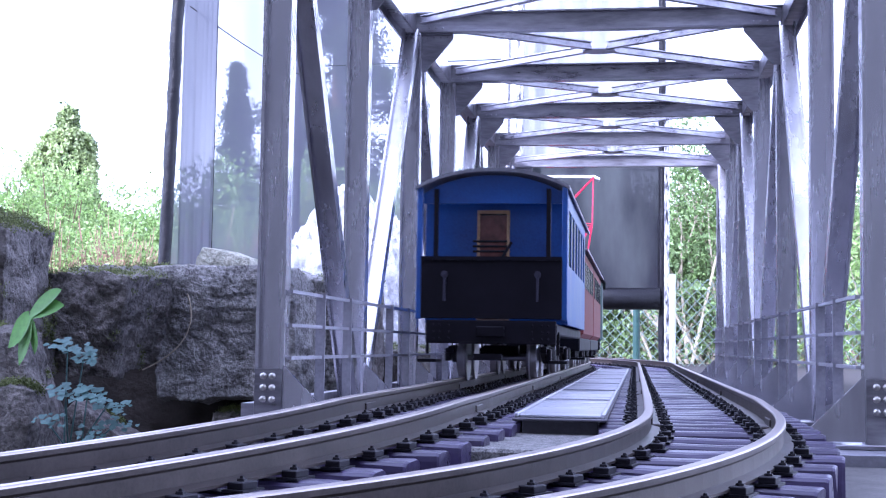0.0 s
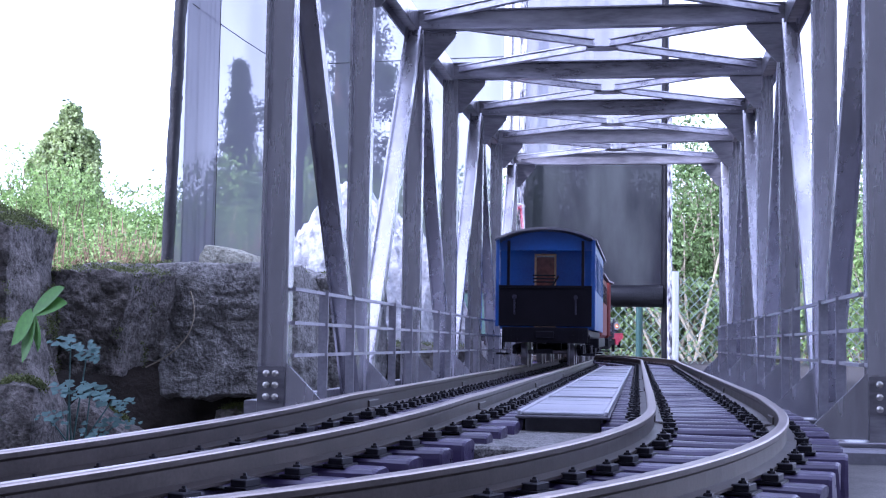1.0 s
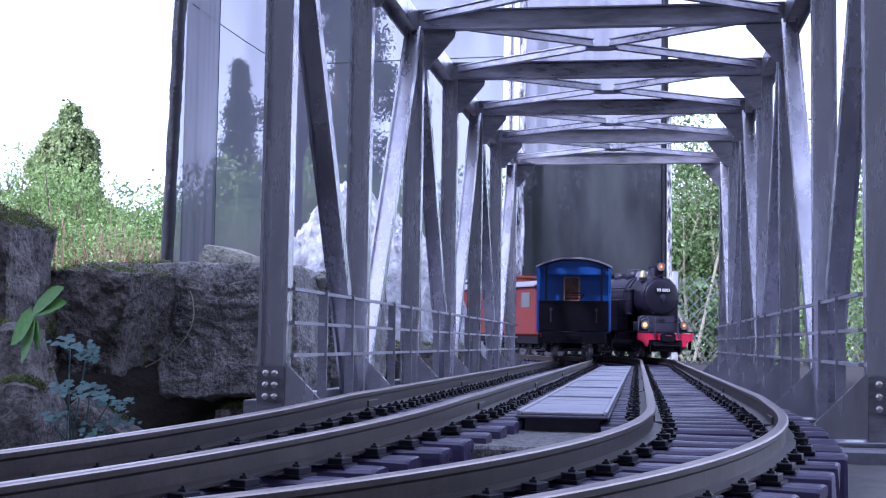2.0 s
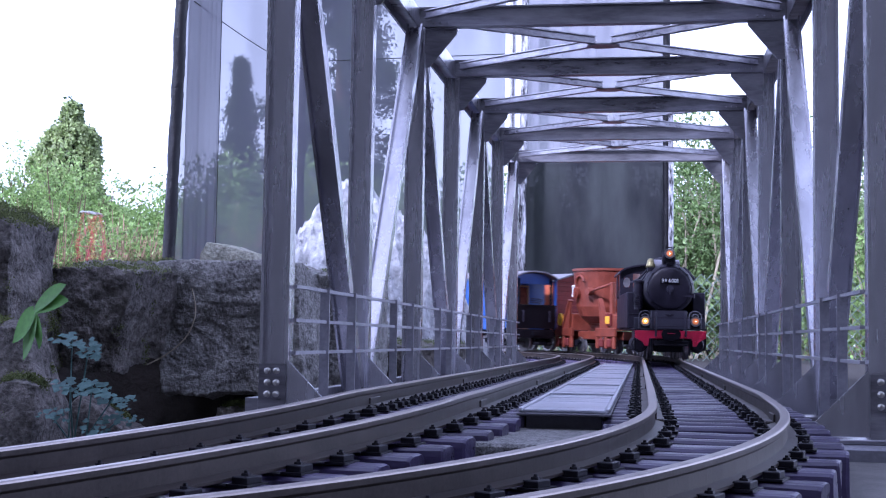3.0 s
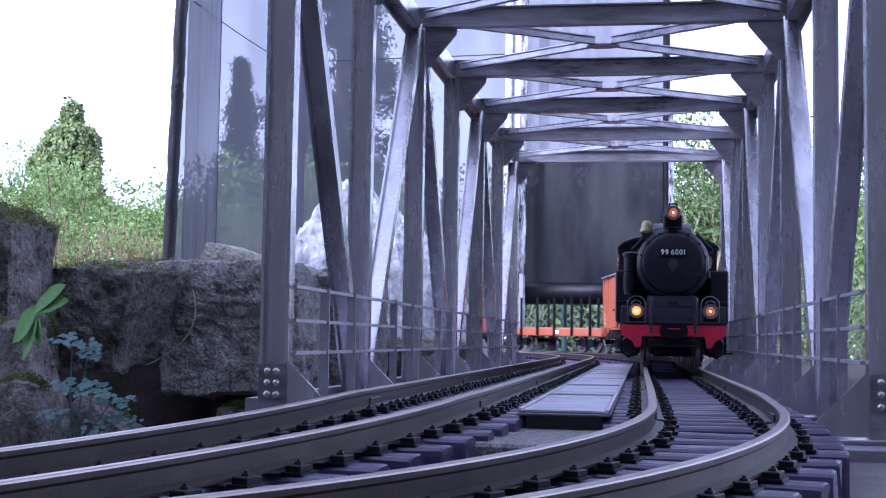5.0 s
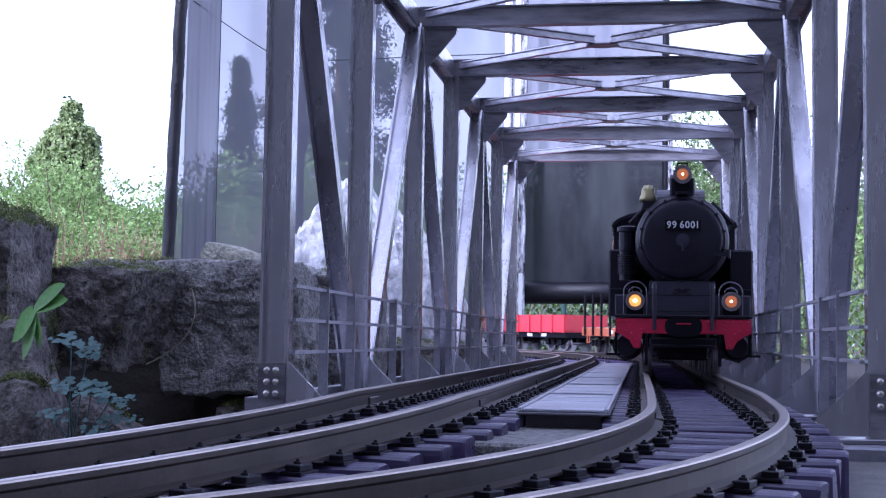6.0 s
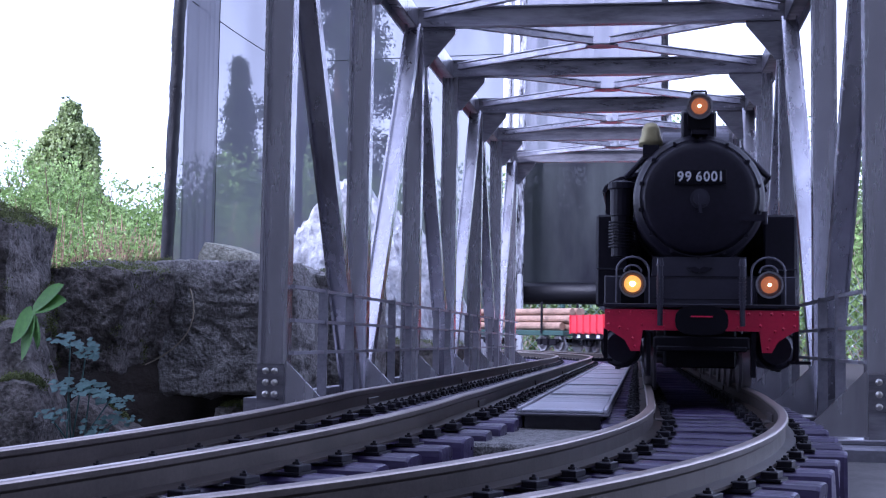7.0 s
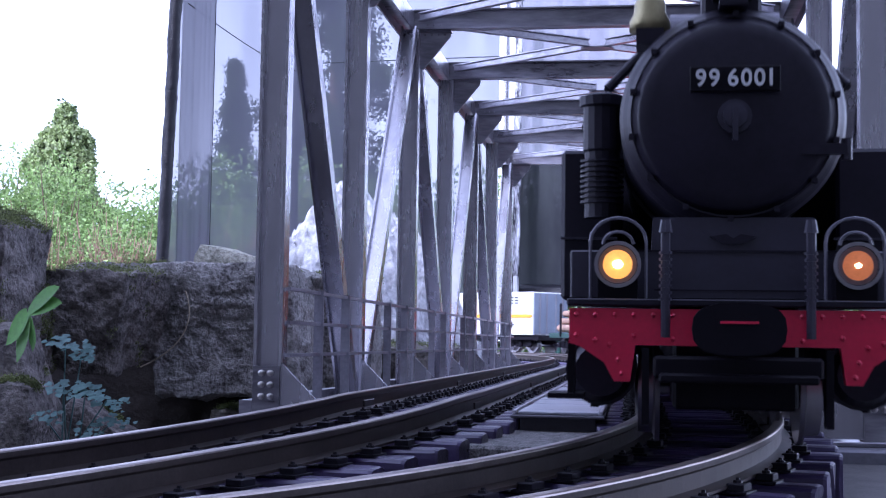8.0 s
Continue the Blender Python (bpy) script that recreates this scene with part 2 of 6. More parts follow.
# ---------------------------------------------------------------- ground and deck
def ground():
    bm = bmesh.new()
    n = 90
    def h(x, y):
        base = -0.032 if y > 0.55 else -0.06
        if y > 1.75 and x > -2.5 and y < 3.2:
            base = -0.0035
        if x < -0.17 and y < 3:
            base = -0.095 - 0.02 * noise.noise((x * 9, y * 9, 0))
        return base + 0.004 * noise.noise((x * 14, y * 14, 3.1))
    def grid(v):
        return math.copysign(abs(v) ** 3 * 80, v)
    vs = [[bm.verts.new((grid(-1 + 2 * i / n), grid(-1 + 2 * j / n) + 1.2, 0)) for i in range(n + 1)] for j in range(n + 1)]
    for row in vs:
        for v in row:
            v.co.z = h(v.co.x, v.co.y)
    for j in range(n):
        for i in range(n):
            bm.faces.new((vs[j][i], vs[j][i + 1], vs[j + 1][i + 1], vs[j + 1][i]))
    return tagged(part("ground", bm, M_SOIL, smooth=True), "dark damp garden soil with fine grit", "ground", kind="structure")


ground()
# Unseen wall added behind the camera: shades the bridge, darkens its reflections.
bm = box(bmesh.new(), -5.5, 5.0, -1.45, -1.25, -0.2, 3.3)
tagged(part("wall_south", bm, M_WALL), "plain unseen wall added behind the camera for shade", "wall", kind="structure")
bm = bmesh.new()
prism(bm, [(0.566, -0.05)] + [(y, grade(y) - 0.0055) for y in (0.566, 0.5, 0.3, 0.0, -0.4)] + [(-0.4, -0.08)], "x", -0.20, 0.30)
tagged(part("base_slab", bm, M_CONC), "rough grey granite slab beneath the curved tracks", "slab", kind="structure")

# ---------------------------------------------------------------- bridge
Y0, PANEL, PANELS = 0.587, 0.1855, 6
XI, XO = 0.1290, 0.1425            # truss, inner and outer face
ZC = 0.2732                         # underside of the top chord
ZT = ZC + 0.014


RIVET = finish(ball(bmesh.new(), (0, 0, 0), 0.0008, 6, 4))


def frame_y(i):
    """Where the i-th frame stands; the end frame is set in a little."""
    return Y0 + i * PANEL + (0.008 if i == 0 else 0.0)


def truss_bridge():
    br = thing("truss_bridge", "grey painted riveted steel truss bridge over two model tracks", "bridge")
    bm = box(bmesh.new(), -0.158, 0.158, Y0 - 0.018, Y0 + PANEL * PANELS + 0.018, -0.022, -0.001, 0.001)
    part("deck", bm, M_DECKPLATE, br, "flat grey bridge deck")
    xm = (XI + XO) / 2
    w = XO - XI
    post_me = finish(strut(bmesh.new(), (0, 0, 0), (0, 0, ZC), h_section(w, 0.0092, 0.0014), (1, 0, 0)))
    plate = bmesh.new()
    prism(plate, [(0, 0), (0.026, 0), (0.0265, 0.002), (0, 0.0285)], "y", -0.0008, 0.0008)
    plate_me = finish(plate)
    knee = bmesh.new()
    prism(knee, [(0, 0.0), (0.0265, 0.0), (0.0265, -0.004), (0.006, -0.029), (0, -0.029)], "y", -0.0009, 0.0009)
    box(knee, 0, 0.027, -0.004, 0.004, -0.0012, 0.0)
    for k in range(5):
        ball(knee, (0.0022, -0.0011, -0.004 - k * 0.0052), 0.0008, 6, 4)
    for k in range(4):
        ball(knee, (0.007 + k * 0.005, -0.0011, -0.003), 0.0008, 6, 4)
    knee_me = finish(knee)
    foot = bmesh.new()
    box(foot, -0.0060, 0.028, -0.0042, 0.010, 0.0, 0.0022, 0.0004)
    foot_me = finish(foot)
    bolt = bmesh.new()
    cyl(bolt, (0, 0.0004, 0), (0, -0.0010, 0), 0.0016, 0.0015, 10)
    ball(bolt, (0, -0.0010, 0), 0.0014, 10, 6, (1, 0.7, 1))
    bolt_me = finish(bolt, True)
    for side in (-1, 1):
        flip = pose(0, 0, 0) if side < 0 else pose(0, 0, 0, 0, 0, 180)
        for i in range(PANELS + 1):
            y = frame_y(i)
            base = Matrix.Translation((side * xm, y, 0))
            part("post", post_me, M_ALU, br, m=base)
            part("base_gusset", plate_me, M_ALU, br, m=Matrix.Translation((side * XI, y - 0.004, 0.0022)) @ flip)
            part("foot_plate", foot_me, M_ALU_DARK, br, m=Matrix.Translation((side * xm, y, -0.001)) @ flip)
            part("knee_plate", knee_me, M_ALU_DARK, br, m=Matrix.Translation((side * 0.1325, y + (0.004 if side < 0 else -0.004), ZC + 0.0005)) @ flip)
        # splice plates with bolts on the end posts
        bm = box(bmesh.new(), -w / 2 + 0.0004, w / 2 - 0.0004, -0.0061, -0.0047, -0.001, 0.0290)
        sp = part("splice_plate", bm, M_ALU_DARK, br, m=Matrix.Translation((side * xm, frame_y(0), 0)))
        for r in range(3):
            for c in (-1, 1):
                part("bolt", bolt_me, M_BOLT, sp, m=Matrix.Translation((c * 0.0021, -0.0063, 0.0258 - r * 0.0053)))
        # diagonals, alternately down and up
        for i in range(PANELS):
            top, low = (i, i + 1) if i % 2 == 0 else (i + 1, i)
            bm = strut(bmesh.new(), (side * xm, frame_y(low) + (0.007 if low < top else -0.007), 0.004), (side * xm, frame_y(top) + (-0.007 if low < top else 0.007), ZC - 0.001), h_section(w - 0.002, 0.0085, 0.0013), (1, 0, 0))
            part("diagonal", bm, M_ALU, br)
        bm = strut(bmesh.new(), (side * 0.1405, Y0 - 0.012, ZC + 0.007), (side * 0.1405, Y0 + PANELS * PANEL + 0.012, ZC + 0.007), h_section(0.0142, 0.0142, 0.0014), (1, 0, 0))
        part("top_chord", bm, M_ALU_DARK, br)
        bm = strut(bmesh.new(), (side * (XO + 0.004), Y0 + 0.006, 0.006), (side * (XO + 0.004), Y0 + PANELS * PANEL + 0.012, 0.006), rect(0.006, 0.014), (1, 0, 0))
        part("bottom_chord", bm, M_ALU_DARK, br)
        # handrail just inside the truss
        xr = side * 0.1265
        for z in (HAND):
            bm = strut(bmesh.new(), (xr, Y0 + 0.004, z), (xr, Y0 + PANELS * PANEL, z), rect(0.0022, 0.0016), (1, 0, 0))
            part("handrail", bm, M_RAILING, br)
        for k in range(PANELS * 3):
            if k % 3 == 0:
                continue
            y = Y0 + k * PANEL / 3
            bm = prism(bmesh.new(), [(xr - 0.0042, -0.001), (xr + 0.0042, -0.001), (xr + 0.0024, 0.010), (xr + 0.0024, HAND[2] + 0.0014), (xr - 0.0024, HAND[2] + 0.0014), (xr - 0.0024, 0.010)], "y", y + 0.0009, y + 0.0021)
            part("railing_post", bm, M_RAILING, br)
    # cross beams and the bracing between them
    for i in range(PANELS + 1):
        y = frame_y(i)
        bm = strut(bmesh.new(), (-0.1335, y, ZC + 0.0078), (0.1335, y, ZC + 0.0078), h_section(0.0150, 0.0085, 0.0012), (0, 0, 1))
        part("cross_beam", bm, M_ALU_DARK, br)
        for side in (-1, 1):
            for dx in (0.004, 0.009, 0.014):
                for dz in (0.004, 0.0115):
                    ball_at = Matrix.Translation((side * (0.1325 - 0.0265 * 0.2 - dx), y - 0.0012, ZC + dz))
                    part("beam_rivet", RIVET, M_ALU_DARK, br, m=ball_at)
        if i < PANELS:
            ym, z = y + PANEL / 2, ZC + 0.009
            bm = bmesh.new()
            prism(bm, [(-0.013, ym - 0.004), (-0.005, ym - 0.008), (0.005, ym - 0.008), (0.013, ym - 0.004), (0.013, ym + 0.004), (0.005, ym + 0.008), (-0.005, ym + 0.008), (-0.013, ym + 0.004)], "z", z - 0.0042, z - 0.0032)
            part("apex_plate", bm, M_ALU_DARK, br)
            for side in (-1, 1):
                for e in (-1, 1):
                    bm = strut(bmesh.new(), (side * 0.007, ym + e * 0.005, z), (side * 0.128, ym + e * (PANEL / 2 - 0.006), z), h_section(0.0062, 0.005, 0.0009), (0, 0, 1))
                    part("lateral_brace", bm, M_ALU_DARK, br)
    return br


HAND = (0.0412 - 0.0071, 0.0412 + 0.0080, 0.0412 + 0.0236)
truss_bridge()

bm = box(bmesh.new(), -0.030, 0.0165, 0.470, 0.567, -0.012, 0.0045, 0.0012)
tagged(part("granite_block", bm, M_GRANITE), "rough grey granite block between the two tracks", "stone block")

# tray of sheets between the tracks
tray = thing("cover_tray", "pale grey slatted cover sheets in a metal-edged tray between the tracks", "tray")
TX = 0.0186
bm = box(bmesh.new(), -0.0160, 0.0160, 0.560, 1.80, -0.0008, 0.0100, 0.0004)
part("trough", bm, M_DECK, tray, "dark trough below the sheets")
part("bearer_plate", box(bmesh.new(), -TX - 0.001, TX + 0.001, 0.553, 1.80, 0.0101, 0.0112, 0.0003), M_DECK, tray)
for k in range(60):
    y = 0.557 + k * 0.02065
    bm = box(bmesh.new(), -TX + 0.0016, TX - 0.0016, y + 0.0006, y + 0.0200, 0.0113, 0.0122 + random.uniform(0, 0.0005), 0.0003)
    part("sheet", bm, M_TRAY, tray)
for k in range(1, 8):
    y = 0.557 + k * 0.165
    part("cross_strip", box(bmesh.new(), -TX + 0.0012, TX - 0.0012, y - 0.0012, y + 0.0012, 0.0125, 0.0131), M_STRIP, tray, "pale metal cross strip")
for s in (-1, 1):
    bm = box(bmesh.new(), s * (TX - 0.0004) - 0.0008, s * (TX - 0.0004) + 0.0008, 0.556, 1.80, 0.0113, 0.0132, 0.0003)
    part("edge_strip", bm, M_STRIP, tray, "pale metal edge strip")

# ---------------------------------------------------------------- tracks
RAIL_FOOT = [(-0.0043, 0), (0.0043, 0), (0.0043, 0.0008), (0.0010, 0.0016), (0.0009, 0.0056), (0.0018, 0.0064), (0.0018, 0.0078), (-0.0018, 0.0078), (-0.0018, 0.0064), (-0.0009, 0.0056), (-0.0010, 0.0016), (-0.0043, 0.0008)]
RAIL_HEAD = [(-0.0018, 0.0077), (0.0018, 0.0077), (0.0017, 0.0082), (0.0012, 0.00845), (-0.0012, 0.00845), (-0.0017, 0.0082)]
RAIL_Z = RT - 0.00845


def sleeper_mesh(seed):
    bm = bmesh.new()
    prof = [(-0.0062, -0.0054), (0.0062, -0.0054), (0.0064, 0.0), (0.0060, 0.0066), (0.0056, 0.0084), (0.0046, 0.0094), (0.0030, 0.0099), (-0.0030, 0.0099), (-0.0046, 0.0094), (-0.0056, 0.0084), (-0.0060, 0.0066), (-0.0064, 0.0)]
    rings = []
    for x, k in [(-0.0447, 0.93), (-0.0438, 1.0)] + [(-0.030 + 0.012 * j, 1.0) for j in range(6)] + [(0.0438, 1.0), (0.0447, 0.93)]:
        rings.append([bm.verts.new((x, y * k, z * (0.5 + 0.5 * k) if z > 0 else z)) for y, z in prof])
    for p, q in zip(rings, rings[1:]):
        for j in range(len(prof)):
            bm.faces.new((p[j], q[j], q[(j + 1) % len(prof)], p[(j + 1) % len(prof)]))
    bm.faces.new(rings[0])
    bm.faces.new(rings[-1][::-1])
    bmesh.ops.recalc_face_normals(bm, faces=bm.faces[:])
    for v in bm.verts:
        if v.co.z > 0.005:
            v.co.z += 0.0005 * noise.noise(v.co * 90 + Vector((seed * 5, 0, 0)))
        v.co.y += 0.0005 * noise.noise(v.co * 60 + Vector((seed * 5, 3, 0)))
        v.co.x += 0.0012 * noise.noise(v.co * 120 + Vector((seed * 5, 7, 0))) if abs(v.co.x) > 0.04 else 0
    return finish(bm)


def clip_mesh():
    """The chair that holds a rail: a ribbed block either side with a bolt head."""
    bm = bmesh.new()
    for s in (-1, 1):
        box(bm, s * 0.0068 - 0.0033, s * 0.0068 + 0.0033, -0.0050, 0.0050, 0.0, 0.0007)
        box(bm, s * 0.0066 - 0.0024, s * 0.0066 + 0.0024, -0.0036, 0.0036, 0.0006, 0.0026, 0.00025)
        cyl(bm, (s * 0.0064, 0, 0.0025), (s * 0.0064, 0, 0.0033), 0.0014, 0.0012, 6)
        cyl(bm, (s * 0.0064, 0, 0.0032), (s * 0.0064, 0, 0.0040), 0.0007, 0.0005, 6)
    return finish(bm)


SLEEPERS, CLIP = [sleeper_mesh(k) for k in range(5)], clip_mesh()
PITCH_NEAR, PITCH = 0.0252, 0.0173       # sectional track off the bridge, closer sleepers on it


def railway_track(line, label, s_from, s_to, joint):
    tr = thing("railway_track", label, "railway track", "tracks over the bridge")
    n = int((s_to - s_from) / 0.012)
    for side in (-1, 1):
        path = []
        for k in range(n + 1):
            p, right, a = along(line, s_from + (s_to - s_from) * k / n, RAIL_Z)
            path.append((p + right * side * (GAUGE / 2 + 0.0018), right, Vector((0, 0, 1))))
        rail = part("rail", sweep(bmesh.new(), RAIL_FOOT, path), M_RAIL, tr)
        for at in (joint, joint + 0.30, joint + 0.60):
            p, right, a = along(line, at, RAIL_Z)
            bm = box(bmesh.new(), -0.0047, 0.0047, -0.010, 0.010, -0.0003, 0.0016, 0.0004)
            box(bm, -0.0017, 0.0017, -0.010, 0.010, 0.0014, 0.0044, 0.0003)
            part("rail_joiner", bm, M_JOINER, rail, "dull metal rail joiner", m=Matrix.Translation(p + right * side * (GAUGE / 2 + 0.0018)) @ Matrix.Rotation(a, 4, "Z"))
        part("rail_head", sweep(bmesh.new(), RAIL_HEAD, path), M_RAILTOP, rail, "polished running surface")
    s = s_from + 0.01
    while s < s_to:
        p, right, a = along(line, s)
        m = Matrix.Translation(p) @ Matrix.Rotation(a + random.uniform(-0.006, 0.006), 4, "Z")
        sl = part("sleeper", random.choice(SLEEPERS), M_TIE, tr, m=m @ pose(random.uniform(-0.0008, 0.0008), 0, random.uniform(-0.0004, 0.0001)) @ Matrix.Diagonal((1, 1 if s < joint - 0.02 else 0.78, 1, 1)))
        for side in (-1, 1):
            part("rail_chair", CLIP, M_CLIP, sl, m=Matrix.Translation((side * (GAUGE / 2 + 0.0018), 0, 0.0098)))
        s += PITCH_NEAR if s < joint - 0.02 else PITCH
    return tr


railway_track(LINE_R, "dark sleepered model railway track curving off the bridge", -0.25, 4.9, 0.545)
railway_track(LINE_L, "dark sleepered model railway track bending away beside the stones", -0.25, 4.9, 0.575)


# ---------------------------------------------------------------- rolling stock: origin on the rail head, -y towards the camera
def wheelset(parent, y, r=0.0155, spokes=False):
    bm = bmesh.new()
    for s in (-1, 1):
        m = Matrix.Translation((s * 0.0232, 0, 0)) @ pose(0, 0, 0, 0, 90 * s, 0)
        lathe(bm, [(r * 0.25, 0.0034), (r * 0.3, 0.0044), (r * 0.78, 0.0026), (r * 0.82, 0.0034), (r - 0.0004, 0.0034), (r, -0.0010), (r + 0.0024, -0.0016), (r + 0.0022, -0.0030), (r * 0.3, -0.0026)], 22, m)
    cyl(bm, (-0.021, 0, 0), (0.021, 0, 0), 0.002, None, 8)
    return part("wheelset", bm, M_STEEL, parent, "steel wheels on an axle", m=Matrix.Translation((0, y, r)))


def coupler(parent, y, s):
    bm = bmesh.new()
    box(bm, -0.003, 0.003, min(y, y + s * 0.014), max(y, y + s * 0.014), 0.0125, 0.0165)
    prism(bm, [(-0.009, 0.0125), (0.009, 0.0125), (0.009, 0.0165), (-0.009, 0.0165)], "y", y + s * 0.013, y + s * 0.0165)
    part("coupler", bm, M_FRAME, parent)


def bogie(parent, y, base=0.044):
    bo = part("bogie", box(bmesh.new(), -0.012, 0.012, y - 0.006, y + 0.006, 0.012, 0.022), M_FRAME, parent)
    for s in (-1, 1):
        bm = bmesh.new()
        prism(bm, [(y - base / 2 - 0.010, 0.017), (y - base / 2 - 0.010, 0.021), (y - 0.010, 0.022), (y + 0.010, 0.022), (y + base / 2 + 0.010, 0.021), (y + base / 2 + 0.010, 0.017), (y + 0.009, 0.010), (y - 0.009, 0.010)], "x", s * 0.031 - 0.002, s * 0.031 + 0.002)
        for e in (-1, 1):
            box(bm, s * 0.034 - 0.002, s * 0.034 + 0.002, y + e * base / 2 - 0.005, y + e * base / 2 + 0.005, 0.011, 0.020, 0.0008)
        cyl(bm, (s * 0.033, y, 0.012), (s * 0.033, y, 0.021), 0.004, None, 10)
        part("side_frame", bm, M_FRAME, bo)
    for e in (-1, 1):
        wheelset(bo, y + e * base / 2, 0.0135)


def arched_roof(half, y0, y1, z_edge, rise, thick=0.0022, over=0.004):
    bm = bmesh.new()
    pts = []
    w = half + over
    for k in range(13):
        u = -1 + k / 6
        pts.append((u * w, z_edge + rise * (1 - abs(u) ** 2.3)))
    poly = pts + [(x, z - thick) for x, z in pts[::-1]]
    return prism(bm, poly, "y", y0, y1)


def raise_body(th, k, lift):
    """Sets a body k times as tall, and lifts it, over its running gear."""
    for ob in th.children_recursive:
        top = ob if ob.parent == th else ob.parent
        if top.name.split(".")[0] not in ("bogie", "wheelset", "coupler", "step") and ob.parent.name.split(".")[0] != "bogie":
            ob.data.transform(Matrix.Translation((0, 0, lift)) @ Matrix.Diagonal((1, 1, k, 1)))


def blue_coach():
    th = thing("passenger_coach", "blue model passenger coach with dark end platform and grey roof", "railway coach")
    L, hw = 0.17, 0.0465
    bm = bmesh.new()
    box(bm, -hw + 0.004, hw - 0.004, -L, L, 0.024, 0.031, 0.001)
    part("underframe", bm, M_FRAME, th)
    # saloon walls with window openings
    y0 = -L + 0.030
    bm = bmesh.new()
    for s in (-1, 1):
        box(bm, s * hw - 0.001, s * hw + 0.001, y0, L - 0.04, 0.031, 0.068)
        box(bm, s * hw - 0.001, s * hw + 0.001, y0, L - 0.04, 0.103, 0.112)
        for k in range(7):
            yy = y0 + 0.006 + (L - 0.04 - y0 - 0.012) * k / 6
            box(bm, s * hw - 0.001, s * hw + 0.001, yy - 0.007, yy + 0.007, 0.068, 0.103)
    # end wall round a doorway
    box(bm, -hw, -0.013, y0 - 0.001, y0 + 0.001, 0.031, 0.114)
    box(bm, 0.009, hw, y0 - 0.001, y0 + 0.001, 0.031, 0.114)
    box(bm, -0.013, 0.009, y0 - 0.001, y0 + 0.001, 0.1015, 0.114)
    part("body", bm, M_BLUE, th, "blue panelled coach body")
    bm = box(bmesh.new(), -hw, hw, L - 0.041, L - 0.039, 0.031, 0.114)
    part("end_wall", bm, M_BLUE, th)
    door = part("door", box(bmesh.new(), -0.0128, 0.0088, y0 - 0.0022, y0 - 0.0002, 0.031, 0.072), M_WOOD, th, "orange-brown door with a glazed upper half")
    bm = bmesh.new()
    for x0, x1 in ((-0.0128, -0.0110), (0.0070, 0.0088)):
        box(bm, x0, x1, y0 - 0.0024, y0, 0.072, 0.1015)
    box(bm, -0.0110, 0.0070, y0 - 0.0024, y0, 0.0995, 0.1015)
    part("door_frame", bm, M_TAN, door, "tan wooden frame")
    part("door_pane", box(bmesh.new(), -0.0110, 0.0070, y0 - 0.0012, y0 - 0.0006, 0.072, 0.0985), M_DOORGLASS, door, "brown-tinted window glass")
    for s in (-1, 1):
        for k in range(6):
            yy = y0 + 0.006 + (L - 0.04 - y0 - 0.012) * (k + 0.5) / 6
            part("window_pane", box(bmesh.new(), s * hw - 0.0004, s * hw + 0.0004, yy - 0.0125, yy + 0.0125, 0.068, 0.103), M_GLASS, th)
        # platform posts, side blue returns and gates
        part("platform_post", box(bmesh.new(), s * (hw - 0.010) - 0.0014, s * (hw - 0.010) + 0.0014, -L + 0.001, -L + 0.004, 0.068, 0.112), M_FRAME, th)
        part("side_screen", box(bmesh.new(), s * hw - 0.001, s * hw + 0.001, -L + 0.004, y0, 0.034, 0.0690), M_BLUE, th, "blue side screen of the end platform")
        part("corner_post", box(bmesh.new(), s * (hw + 0.0005) - 0.0018, s * (hw + 0.0005) + 0.0018, -L, -L + 0.004, 0.033, 0.113, 0.0004), M_BLUE, th)
        part("step", box(bmesh.new(), s * (hw - 0.004) - 0.006, s * (hw - 0.004) + 0.006, -L + 0.008, -L + 0.034, 0.0105, 0.0125), M_FRAME, th)
        part("step_hanger", box(bmesh.new(), s * (hw - 0.004) - 0.001, s * (hw - 0.004) + 0.001, -L + 0.010, -L + 0.013, 0.012, 0.026), M_FRAME, th)
        bm = bmesh.new()
        bmesh.ops.create_cone(bm, cap_ends=True, segments=10, radius1=0.0022, radius2=0.0022, depth=0.002, matrix=pose(s * 0.030, -L - 0.002, 0.060, 90))
        box(bm, s * 0.030 - 0.0008, s * 0.030 + 0.0008, -L - 0.003, -L - 0.001, 0.044, 0.060)
        part("lamp_bracket", bm, M_GREY, th)
    bm = box(bmesh.new(), -hw + 0.001, hw - 0.001, -L - 0.0012, -L + 0.0008, 0.0335, 0.0700, 0.0004)
    box(bm, -hw + 0.001, hw - 0.001, -L - 0.0024, -L + 0.0012, 0.0685, 0.0708)
    part("end_apron", bm, M_FRAME, th, "black end apron")
    bm = box(bmesh.new(), -0.042, 0.042, -L - 0.0010, -L + 0.004, 0.0185, 0.0325, 0.0005)
    for x in (-0.037, -0.033, -0.027, 0.027, 0.033, 0.037):
        for z in (0.0215, 0.0255, 0.0295):
            ball(bm, (x, -L - 0.0012, z), 0.0008, 6, 4)
    bm2 = box(bmesh.new(), -0.009, 0.009, -L - 0.003, -L, 0.0225, 0.0290, 0.0006)
    part("buffer_beam", bm, M_FRAME, th)
    part("coupling_plate", bm2, M_FRAME, th)
    bm = bmesh.new()
    for z in (0.074, 0.077, 0.0800):
        cyl(bm, (-0.012, -L, z), (0.010, -L, z), 0.0007, None, 6)
    cyl(bm, (0.007, -L - 0.001, 0.070), (0.013, -L - 0.001, 0.0795), 0.0009, None, 6)
    part("gate_rail", bm, M_FRAME, th)
    arch = [(u * (hw - 0.001) / 6, 0.1100 + 0.0108 * (1 - abs(u / 6) ** 2.3)) for u in range(-6, 7)]
